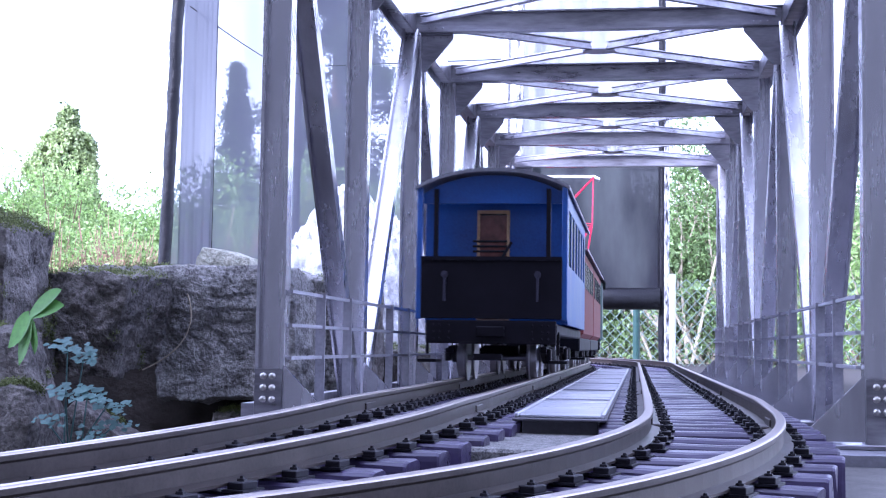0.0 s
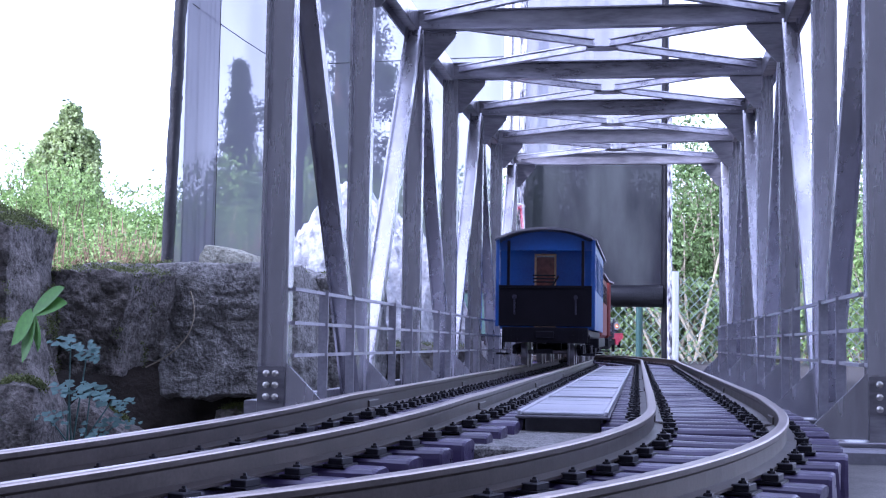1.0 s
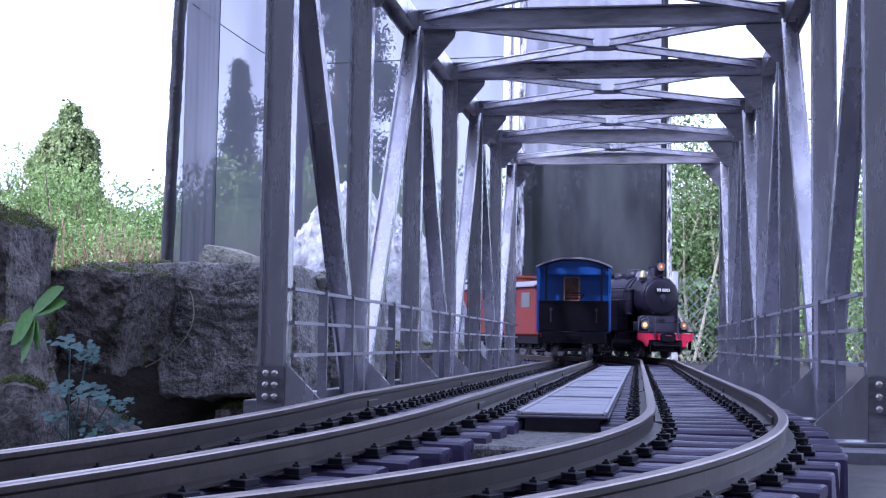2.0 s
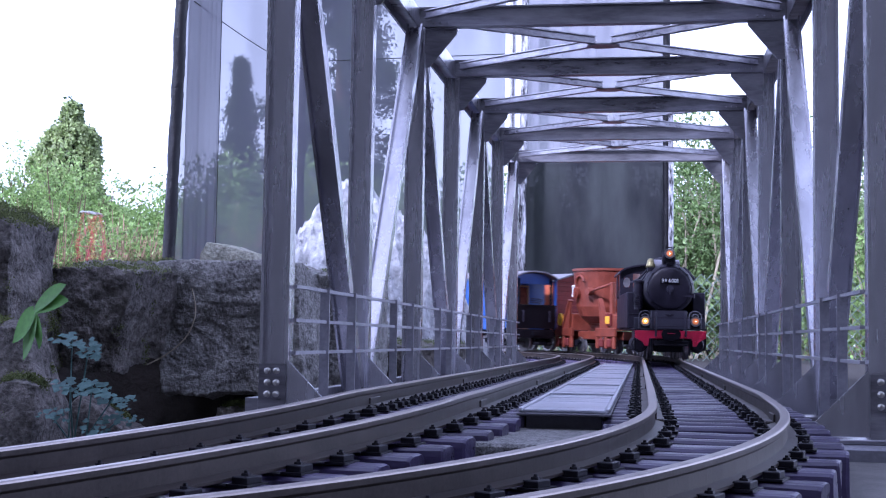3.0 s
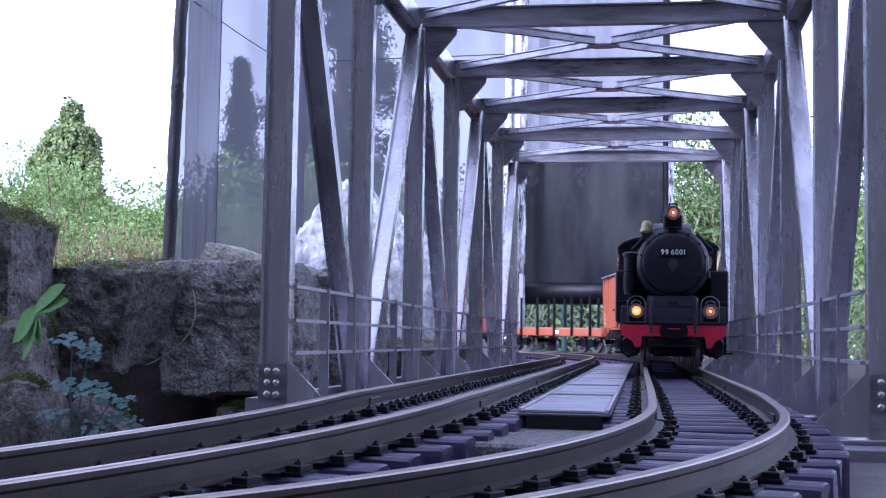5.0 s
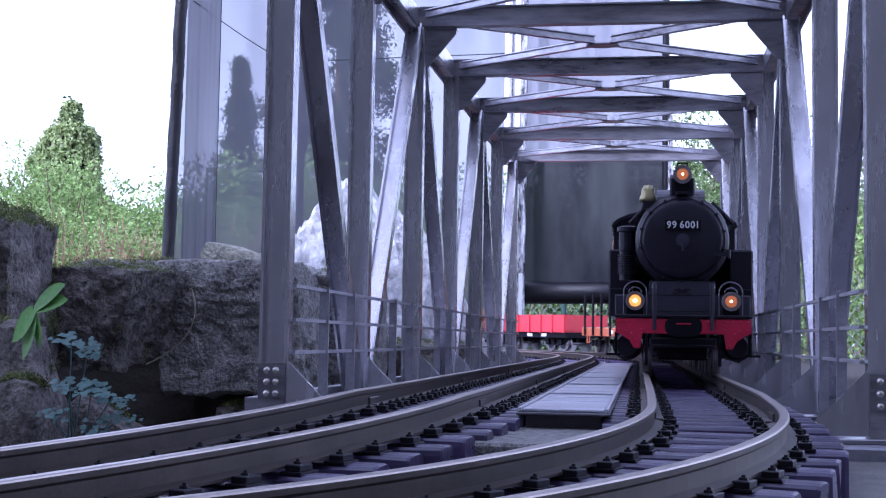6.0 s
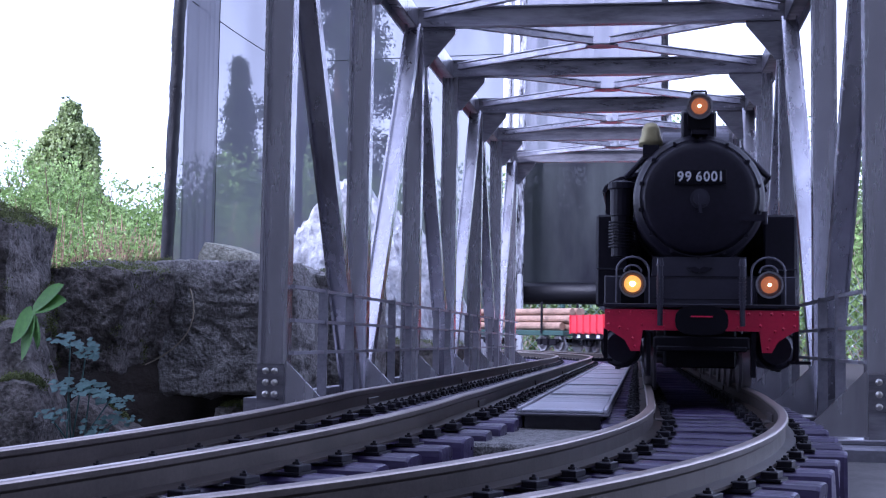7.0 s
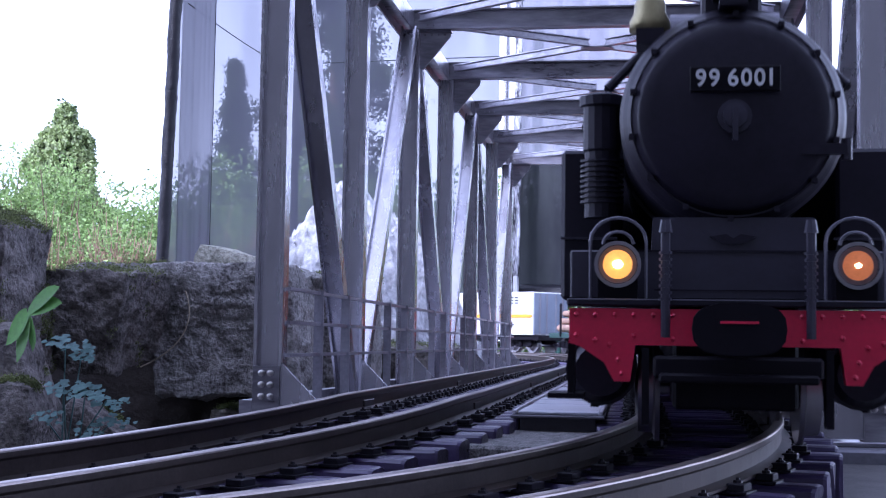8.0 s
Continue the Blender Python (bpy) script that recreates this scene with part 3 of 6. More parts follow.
    part("header_board", prism(bmesh.new(), [(-hw + 0.001, 0.1035)] + arch + [(hw - 0.001, 0.1035)], "y", -L + 0.0060, -L + 0.0080), M_BLUE, th, "blue arched board under the roof end")
    part("roof", arched_roof(hw, -L - 0.0025, L + 0.004, 0.1135, 0.0110, 0.0022, 0.0035), M_ROOF, th, "pale grey arched roof", smooth=False)
    bogie(th, -L + 0.072)
    bogie(th, L - 0.072)
    coupler(th, -L, -1)
    coupler(th, L, 1)
    return th


def red_coach():
    th = thing("red_coach", "dark red panelled model coach with an arched grey roof", "railway coach")
    L, hw = 0.13, 0.044
    part("underframe", box(bmesh.new(), -hw + 0.003, hw - 0.003, -L, L, 0.018, 0.030, 0.001), M_FRAME, th)
    part("body", box(bmesh.new(), -hw, hw, -L, L, 0.030, 0.112, 0.004), M_BROWN, th, "dark red panelled body")
    for s in (-1, 1):
        for k in range(5):
            y = -L + 0.035 + k * 0.047
            part("window_pane", box(bmesh.new(), s * hw - 0.0008, s * hw + 0.0008, y - 0.014, y + 0.014, 0.076, 0.100), M_GLASS, th)
        part("side_step", box(bmesh.new(), s * 0.038 - 0.007, s * 0.038 + 0.007, -L + 0.01, -L + 0.035, 0.010, 0.012), M_FRAME, th)
    part("roof", arched_roof(hw, -L, L, 0.111, 0.010), M_ROOF, th)
    bogie(th, -L + 0.055)
    bogie(th, L - 0.055)
    coupler(th, -L, -1)
    coupler(th, L, 1)
    return th


def green_electric():
    th = thing("electric_locomotive", "dark green model electric locomotive with a raised red pantograph", "locomotive")
    L, hw = 0.13, 0.045
    part("underframe", box(bmesh.new(), -hw + 0.003, hw - 0.003, -L, L, 0.018, 0.029, 0.001), M_FRAME, th)
    part("body", box(bmesh.new(), -hw, hw, -L, L, 0.029, 0.108, 0.003), M_GREEN, th)
    part("roof", arched_roof(hw, -L - 0.003, L + 0.003, 0.108, 0.010), M_FRAME, th)
    bm = bmesh.new()
    y = -0.015
    for s in (-1, 1):
        x = s * 0.018
        for e in (-1, 1):
            cyl(bm, (x, y + e * 0.010, 0.118), (s * 0.030, y + e * 0.017, 0.192), 0.0009, None, 6)
            cyl(bm, (s * 0.030, y + e * 0.017, 0.192), (s * 0.031, y + e * 0.005, 0.2580), 0.0009, None, 6)
        cyl(bm, (x, y - 0.02, 0.118), (x, y + 0.02, 0.118), 0.0014, None, 6)
    for e in (-1, 1):
        cyl(bm, (-0.018, y + e * 0.010, 0.118), (0.030, y + e * 0.017, 0.192), 0.0007, None, 6)
        cyl(bm, (0.018, y + e * 0.010, 0.118), (-0.030, y + e * 0.017, 0.192), 0.0007, None, 6)
        cyl(bm, (-0.030, y + e * 0.017, 0.192), (0.030, y + e * 0.017, 0.192), 0.0006, None, 6)
        cyl(bm, (-0.030, y + e * 0.017, 0.192), (0.031, y + e * 0.005, 0.2580), 0.0007, None, 6)
    pan = part("pantograph", bm, M_RED, th, "raised red pantograph frame")
    bm = bmesh.new()
    for e in (-1, 1):
        cyl(bm, (-0.032, y + e * 0.006, 0.2595), (0.032, y + e * 0.006, 0.2595), 0.0013, None, 6)
        for s in (-1, 1):
            cyl(bm, (s * 0.032, y + e * 0.006, 0.2595), (s * 0.040, y + e * 0.006, 0.2555), 0.0013, None, 6)
    part("contact_shoe", bm, M_WHITE, pan, "pale contact strip")
    bogie(th, -L + 0.05)
    bogie(th, L - 0.05)
    coupler(th, -L, -1)
    coupler(th, L, 1)
    return th


def text_mesh(body, size, depth=0.0003):
    cu = bpy.data.curves.new("text", "FONT")
    cu.body = body
    cu.size = size
    cu.extrude = depth
    cu.offset = size * 0.018
    cu.align_x, cu.align_y = "CENTER", "CENTER"
    tmp = bpy.data.objects.new("text", cu)
    scene.collection.objects.link(tmp)
    me = bpy.data.meshes.new_from_object(tmp.evaluated_get(bpy.context.evaluated_depsgraph_get()))
    bpy.data.objects.remove(tmp)
    return me


def steam_locomotive():
    """Front of the buffer beam at y = 0."""
    th = thing("steam_locomotive", "black model tank locomotive with red buffer beam and lit lamps", "locomotive")
    # frame and running board
    part("frame", box(bmesh.new(), -0.017, 0.017, 0.006, 0.355, 0.010, 0.040, 0.001), M_FRAME, th)
    bm = box(bmesh.new(), -0.046, 0.046, -0.001, 0.36, 0.0385, 0.0405, 0.0004)
    part("running_board", bm, M_BLACK, th)
    # buffer beam with its dropped corners
    poly = [(x * 0.955, z * 0.87 + 0.0034) for x, z in ((-0.0475, 0.0395), (0.0475, 0.0395), (0.0475, 0.0285), (0.0445, 0.0275), (0.0375, 0.0225), (0.0345, 0.0165), (0.0300, 0.0165), (0.0285, 0.0280), (-0.0285, 0.0280), (-0.0300, 0.0165), (-0.0345, 0.0165), (-0.0375, 0.0225), (-0.0445, 0.0275), (-0.0475, 0.0285))]
    beam = part("buffer_beam", prism(bmesh.new(), poly, "y", 0.0, 0.004), M_RED, th, "red riveted buffer beam")
    bm = bmesh.new()
    for s in (-1, 1):
        for x, z in ((0.0455, 0.0375), (0.0455, 0.031), (0.040, 0.0375), (0.0345, 0.0375), (0.029, 0.0375), (0.0235, 0.0375), (0.018, 0.0375), (0.029, 0.031), (0.018, 0.030), (0.036, 0.028), (0.0335, 0.0235), (0.0325, 0.019), (0.040, 0.0295)):
            ball(bm, (s * x * 0.955, -0.0002, z * 0.87 + 0.0034), 0.0008, 6, 4)
    part("rivet", bm, M_RED, beam)["kind"] = "stuff"
    # central coupling buffer
    bm = bmesh.new()
    pts = [(0.0123 * math.copysign(abs(math.cos(a)) ** 0.7, math.cos(a)), 0.0325 + 0.0070 * math.copysign(abs(math.sin(a)) ** 0.7, math.sin(a))) for a in [2 * math.pi * k / 20 for k in range(20)]]
    prism(bm, pts, "y", -0.010, -0.006)
    cyl(bm, (0, -0.006, 0.0336), (0, 0.002, 0.0336), 0.006, None, 12)
    part("centre_buffer", bm, M_FRAME, th)
    bm = box(bmesh.new(), -0.0050, 0.0050, -0.0104, -0.0100, 0.0340, 0.0347)
    part("coupling_slot", bm, M_RED, th)
    # lower stretcher, hook bar and guard irons
    bm = box(bmesh.new(), -0.0225, 0.0225, -0.004, 0.004, 0.0190, 0.0250, 0.0008)
    box(bm, -0.021, 0.021, -0.0075, -0.004, 0.0180, 0.0205, 0.0006)
    for s in (-1, 1):
        box(bm, s * 0.0245 - 0.001, s * 0.0245 + 0.001, 0.0, 0.006, 0.006, 0.027)
    part("guard_bar", bm, M_FRAME, th)
    # cylinders
    for s in (-1, 1):
        bm = bmesh.new()
        cyl(bm, (s * 0.0375, 0.030, 0.0195), (s * 0.0375, 0.085, 0.0195), 0.0105, None, 20)
        cyl(bm, (s * 0.0375, 0.026, 0.0195), (s * 0.0375, 0.030, 0.0195), 0.0075, 0.0095, 20)
        box(bm, s * 0.0350 - 0.009, s * 0.0350 + 0.009, 0.032, 0.083, 0.024, 0.038, 0.001)
        part("cylinder", bm, M_BLACK, th)
        for yy in (0.036, 0.060):
            part("drain_cock", cyl(bmesh.new(), (s * 0.0395, yy, 0.012), (s * 0.0395, yy, 0.0082), 0.0010, 0.0014, 8), M_FRAME, th)
        bm = box(bmesh.new(), s * 0.0465 - 0.005, s * 0.0465 + 0.005, 0.004, 0.016, 0.0125, 0.0140)
        box(bm, s * 0.0450 - 0.001, s * 0.0450 + 0.001, 0.006, 0.013, 0.013, 0.0285)
        part("foot_step", bm, M_FRAME, th)
        # water tank beside the boiler
        bm = box(bmesh.new(), s * 0.0430 - 0.0085, s * 0.0430 + 0.0085, 0.060, 0.235, 0.0405, 0.0890, 0.0012)
        part("side_tank", bm, M_BLACK, th, "black side tank")
        bm = box(bmesh.new(), s * 0.0425 - 0.009, s * 0.0425 + 0.009, 0.0585, 0.060, 0.0600, 0.0608)
        part("tank_seam", bm, M_GREY, th)
    # smokebox saddle and sloping apron
    bm = bmesh.new()
    prism(bm, [(-0.0235, 0.0405), (0.0235, 0.0405), (0.0225, 0.064), (-0.0225, 0.064)], "y", 0.016, 0.05)
    part("smokebox_saddle", bm, M_GREY, th, "dark grey smokebox saddle apron")
    bm = box(bmesh.new(), -0.046, 0.046, 0.015, 0.0168, 0.0405, 0.0545, 0.0005)
    part("front_sheet", bm, M_GREY, th)
    bm = bmesh.new()
    prism(bm, [(-0.0065, 0.0585), (-0.002, 0.0592), (0, 0.0580), (0.002, 0.0592), (0.0065, 0.0585), (0.002, 0.0562), (-0.002, 0.0562)], "y", 0.0145, 0.016)
    box(bm, -0.022, 0.022, 0.0148, 0.016, 0.0430, 0.0434)
    box(bm, -0.032, 0.032, 0.0145, 0.0155, 0.0540, 0.0546)
    part("apron_hinge", bm, M_BLACK, th)
    # boiler
    zc, r = 0.0930, 0.0322
    bm = bmesh.new()
    m = Matrix.Translation((0, 0.022, zc)) @ pose(0, 0, 0, -90)
    lathe(bm, [(0.0290, -0.0065), (0.0300, -0.0045), (r - 0.001, -0.0025), (r, 0.0), (r, 0.058), (r + 0.0012, 0.058), (r + 0.0012, 0.062), (r, 0.062), (r, 0.22)], 72, m)
    part("boiler", bm, M_BLACK, th, "black cylindrical boiler", smooth=False)
    bm = bmesh.new()
    m = Matrix.Translation((0, 0.0155, zc)) @ pose(0, 0, 0, 90)
    lathe(bm, [(0.0285, 0.0), (0.0262, 0.0020), (0.0230, 0.0026), (0.0150, 0.0046), (0.006, 0.0055), (0.001, 0.0056)], 40, m)
    door = part("smokebox_door", bm, M_BLACK, th, "black dished smokebox door", smooth=True)
    bm = bmesh.new()
    lathe(bm, [(0.0048, 0.0), (0.0048, 0.0012), (0.0034, 0.0012), (0.0034, 0.0028), (0.0008, 0.0030)], 16, Matrix.Translation((0, 0.0102, zc - 0.001)) @ pose(0, 0, 0, 90))
    box(bm, -0.0008, 0.0008, 0.0066, 0.0080, zc - 0.008, zc + 0.001)
    part("door_wheel", bm, M_GREY, door)
    bm = bmesh.new()
    for k in range(14):
        a = 2 * math.pi * k / 14 + 0.2
        x, z = 0.0292 * math.cos(a), zc + 0.0292 * math.sin(a)
        box(bm, x - 0.0008, x + 0.0008, 0.0145, 0.0185, z - 0.0008, z + 0.0008)
    part("door_dog", bm, M_BLACK, door)["kind"] = "stuff"
    bm = bmesh.new()
    box(bm, 0.018, 0.031, 0.0125, 0.0150, zc - 0.0115, zc - 0.0085)
    cyl(bm, (0.031, 0.0140, zc - 0.013), (0.031, 0.0140, zc - 0.007), 0.0015, None, 8)
    part("door_hinge", bm, M_BLACK, door)
    # number plate
    plate = part("number_plate", box(bmesh.new(), -0.0125, 0.0125, 0.0080, 0.0092, zc + 0.0058, zc + 0.0130, 0.0003), M_FRAME, th, "black plate with white numerals")
    for ch, dx in zip("996001", (-0.0094, -0.0057, -0.0006, 0.0031, 0.0067, 0.0098)):
        part("numeral", text_mesh(ch, 0.0072), M_WHITE, plate, "white numeral", m=Matrix.Translation((dx, 0.0078, zc + 0.0094)) @ pose(0, 0, 0, 90) @ Matrix.Diagonal((0.88, 0.92, 1, 1)))
    # chimney and top lamp
    bm = bmesh.new()
    lathe(bm, [(0.0095, 0.0), (0.0075, 0.003), (0.0070, 0.013), (0.0080, 0.015), (0.0080, 0.018), (0.0062, 0.018)], 24, pose(0, 0.045, zc + r - 0.002))
    part("chimney", bm, M_BLACK, th)
    bm = bmesh.new()
    box(bm, -0.0085, 0.0085, 0.022, 0.036, zc + r - 0.004, 0.1370, 0.001)
    box(bm, -0.004, 0.004, 0.012, 0.024, zc + r - 0.001, zc + r + 0.001)
    part("lamp_bracket", bm, M_BLACK, th)
    head_lamp(th, 0.0, 0.017, 0.1385, 0.0058, M_LAMP_B, False)
    # cross pipe hump behind the chimney, painted paler for the light on it
    bm = bmesh.new()
    cyl(bm, (-0.017, 0.062, zc + r - 0.001), (0.017, 0.062, zc + r - 0.001), 0.0085, None, 20)
    part("feed_heater", bm, M_PALEGREY, th, "cross feed heater, grey lightened for the light on it")
    bm = bmesh.new()
    lathe(bm, [(0.0062, 0.0), (0.0060, 0.003), (0.0048, 0.0055), (0.0046, 0.0085), (0.0030, 0.0115), (0.0010, 0.0120)], 18, pose(-0.0235, 0.030, zc + r - 0.0045))
    part("bell", bm, M_BRASS, th, "dull brass bell", smooth=True)
    bm = bmesh.new()
    box(bm, -0.0275, -0.0195, 0.024, 0.036, zc + r - 0.0095, zc + r - 0.0045)
    part("bell_bracket", bm, M_BLACK, th)
    bm = bmesh.new()
    lathe(bm, [(0.0145, -0.004), (0.0145, 0.008), (0.011, 0.0135), (0.004, 0.0155), (0.001, 0.0157)], 24, pose(0, 0.11, zc + r - 0.002))
    part("steam_dome", bm, M_BLACK, th, smooth=True)
    bm = bmesh.new()
    lathe(bm, [(0.012, -0.004), (0.012, 0.007), (0.009, 0.011), (0.001, 0.012)], 24, pose(0, 0.16, zc + r - 0.002))
    part("sand_dome", bm, M_BLACK, th, smooth=True)
    # air pump with ribs and pipes on one flank, plain pipe on the other
    bm = bmesh.new()
    lathe(bm, [(0.0055, 0.066), (0.0055, 0.0865), (0.0060, 0.0872), (0.0060, 0.1005), (0.0072, 0.1010), (0.0072, 0.104), (0.004, 0.105)], 16, pose(-0.0380, 0.047, 0))
    pump = part("air_pump", bm, M_BLACK, th, "ribbed black air pump")
    rib = finish(lathe(bmesh.new(), [(0.0054, 0.0), (0.0068, 0.0001), (0.0068, 0.0008), (0.0054, 0.0009)], 14))
    for k in range(9):
        part("pump_rib", rib, M_BLACK, pump, m=pose(-0.0380, 0.047, 0.0705 + k * 0.0016))
    bm = bmesh.new()
    for s in (-1, 1):
        cyl(bm, (s * 0.0365, 0.050, 0.107), (s * 0.0225, 0.055, 0.1225), 0.0016, None, 8)
        cyl(bm, (s * 0.0365, 0.050, 0.107), (s * 0.0365, 0.20, 0.107), 0.0012, None, 8)
    part("boiler_pipe", bm, M_BLACK, th)
    # cab with its front windows
    y = 0.235
    hw = 0.050
    cab = part("cab", box(bmesh.new(), -hw, hw, y + 0.002, y + 0.085, 0.0405, 0.085), M_BLACK, th, "black enclosed cab")
    for s in (-1, 1):
        for a, b in ((0.002, 0.018), (0.066, 0.085)):
            part("cab_pillar", box(bmesh.new(), s * hw - 0.001, s * hw + 0.001, y + a, y + b, 0.085, 0.122), M_BLACK, cab)
        bm = box(bmesh.new(), s * 0.0475 - 0.0025, s * 0.0475 + 0.0025, y, y + 0.002, 0.040, 0.122)
        box(bm, s * 0.0345 - 0.0025, s * 0.0345 + 0.0025, y, y + 0.002, 0.040, 0.122)
        box(bm, s * 0.041 - 0.0045, s * 0.041 + 0.0045, y, y + 0.002, 0.040, 0.101)
        box(bm, s * 0.041 - 0.0045, s * 0.041 + 0.0045, y, y + 0.002, 0.115, 0.122)
        part("cab_front", bm, M_BLACK, cab)
    pts = [(-0.05, 0.121), (0.05, 0.121)] + [(0.05 * math.cos(a), 0.121 + 0.0135 * math.sin(a)) for a in [math.pi * k / 12 for k in range(1, 12)]]
    part("cab_arch", prism(bmesh.new(), pts, "y", y, y + 0.002), M_BLACK, cab)
    for s in (-1, 1):
        bm = bmesh.new()
        lathe(bm, [(0.0052, 0.0), (0.0052, 0.0014), (0.0040, 0.0014), (0.0040, 0.0006), (0.0004, 0.0005)], 20, Matrix.Translation((s * 0.041, y + 0.0005, 0.108)) @ Matrix.Diagonal((1, 1, 1.4, 1)) @ pose(0, 0, 0, 90))
        part("lookout_window", bm, M_STEEL, th, "bright rimmed look-out")
    part("cab_roof", prism(bmesh.new(), [(0.053 * math.cos(a), 0.1205 + 0.0155 * math.sin(a)) for a in [math.pi * k / 14 for k in range(15)]] + [(0.051 * math.cos(a), 0.1195 + 0.0138 * math.sin(a)) for a in [math.pi * k / 14 for k in range(14, -1, -1)]], "y", y - 0.006, y + 0.125), M_BLACK, th)
    part("bunker", box(bmesh.new(), -0.047, 0.047, y + 0.085, y + 0.120, 0.0405, 0.100, 0.001), M_BLACK, th)
    # headlamps with their hoops, vacuum pipes
    head_lamp(th, -0.0322, 0.004, 0.0500, 0.0058, M_LAMP_A, True)
    head_lamp(th, 0.0322, 0.004, 0.0500, 0.0058, M_LAMP_B, True)
    for s in (-1, 1):
        bm = bmesh.new()
        cyl(bm, (s * 0.0192, -0.003, 0.030), (s * 0.0192, -0.003, 0.0590), 0.0013, None, 8)
        for k in range(8):
            cyl(bm, (s * 0.0192, -0.003, 0.040 + k * 0.0018), (s * 0.0192, -0.003, 0.0408 + k * 0.0018), 0.0018, None, 8)
        cyl(bm, (s * 0.0192, -0.003, 0.0585), (s * 0.0192, -0.003, 0.0620), 0.0019, 0.0013, 8)
        part("brake_pipe", bm, M_GREY, th, "dark grey ribbed brake pipe")
    # wheels
    for y, r in ((0.045, 0.0135), (0.115, 0.019), (0.165, 0.019), (0.215, 0.019), (0.30, 0.0135)):
        wheelset(th, y, r)
    for s in (-1, 1):
        bm = box(bmesh.new(), s * 0.033 - 0.001, s * 0.033 + 0.001, 0.112, 0.218, 0.011, 0.0145)
        part("coupling_rod", bm, M_STEEL, th)
    coupler(th, 0.358, 1)
    return th


def head_lamp(th, x, y, z, r, glow, hoop):
    bm = bmesh.new()
    lathe(bm, [(r * 0.7, -0.011), (r, -0.009), (r, 0.0), (r * 1.10, 0.0), (r * 1.10, 0.0016), (r * 0.92, 0.0016), (r * 0.90, -0.0005)], 26, Matrix.Translation((x, y, z)) @ pose(0, 0, 0, 90))
    box(bm, x - r * 0.95, x + r * 0.95, y + 0.001, y + 0.009, z - r * 1.9, z - r * 0.6)
    lamp = part("headlamp", bm, M_FRAME, th, "round black headlamp with a pale rim")
    bm = bmesh.new()
    lathe(bm, [(r * 1.12, 0.0012), (r * 1.12, 0.0020), (r * 0.94, 0.0020), (r * 0.94, 0.0012)], 26, Matrix.Translation((x, y, z)) @ pose(0, 0, 0, 90))
    part("lamp_rim", bm, M_STEEL, lamp)
    bm = bmesh.new()
    lathe(bm, [(r * 0.94, 0.0006), (r * 0.7, 0.0012), (r * 0.3, 0.0016), (r * 0.02, 0.0017)], 26, Matrix.Translation((x, y, z)) @ pose(0, 0, 0, 90))
    part("lamp_glass", bm, glow, lamp, "glowing amber glass", smooth=True)
    bm = bmesh.new()
    ball(bm, (x, y - 0.0018, z), r * (0.24 if glow is M_LAMP_A else 0.14), 10, 6, (1.1, 0.5, 0.9))
    part("bulb", bm, M_BULB, lamp)
    if hoop:
        bm = bmesh.new()
        pts = [Vector((x - 0.0078, y + 0.004, z - 0.010))] + [Vector((x + 0.0078 * -math.cos(a), y + 0.004, z + 0.0065 + 0.0068 * math.sin(a))) for a in [math.pi * k / 10 for k in range(11)]] + [Vector((x + 0.0078, y + 0.004, z - 0.010))]
        for a, b in zip(pts, pts[1:]):
            cyl(bm, a, b, 0.0005, None, 6)
        pts = [Vector((x - 0.0042 * math.cos(a), y + 0.003, z + r + 0.0035 * math.sin(a))) for a in [math.pi * k / 8 for k in range(9)]]
        for a, b in zip(pts, pts[1:]):
            cyl(bm, a, b, 0.0005, None, 6)
        part("lamp_hoop", bm, M_PALEGREY, lamp, "bent wire hoop")
    else:
        bm = bmesh.new()
        pts = [Vector((x - 0.0034, y + 0.004, z + r * 0.8)), Vector((x - 0.0034, y + 0.004, z + r + 0.0026)), Vector((x + 0.0034, y + 0.004, z + r + 0.0026)), Vector((x + 0.0034, y + 0.004, z + r * 0.8))]
        for a, b in zip(pts, pts[1:]):
            cyl(bm, a, b, 0.0007, None, 6)
        part("lamp_handle", bm, M_FRAME, lamp)


M_DOORGLASS = mat("brown_window_glass", (0.13, 0.045, 0.035), 0.12, 0.0, 0.6, 60, 0.0, 200, rvar=0.05)
M_GLASS = mat("dark_window_glass", (0.02, 0.022, 0.03), 0.08, 0.0, 0.2, 30, 0.0, rvar=0.03)
M_TANKRED = mat("rust_red_paint", (0.17, 0.036, 0.022), 0.42, 0.0, 0.3, 50, 0.1, color2=(0.26, 0.06, 0.032))
M_BRIGHTRED = mat("bright_red_wagon_paint", (0.65, 0.04, 0.06), 0.45, 0.0, 0.12, 50, 0.05)


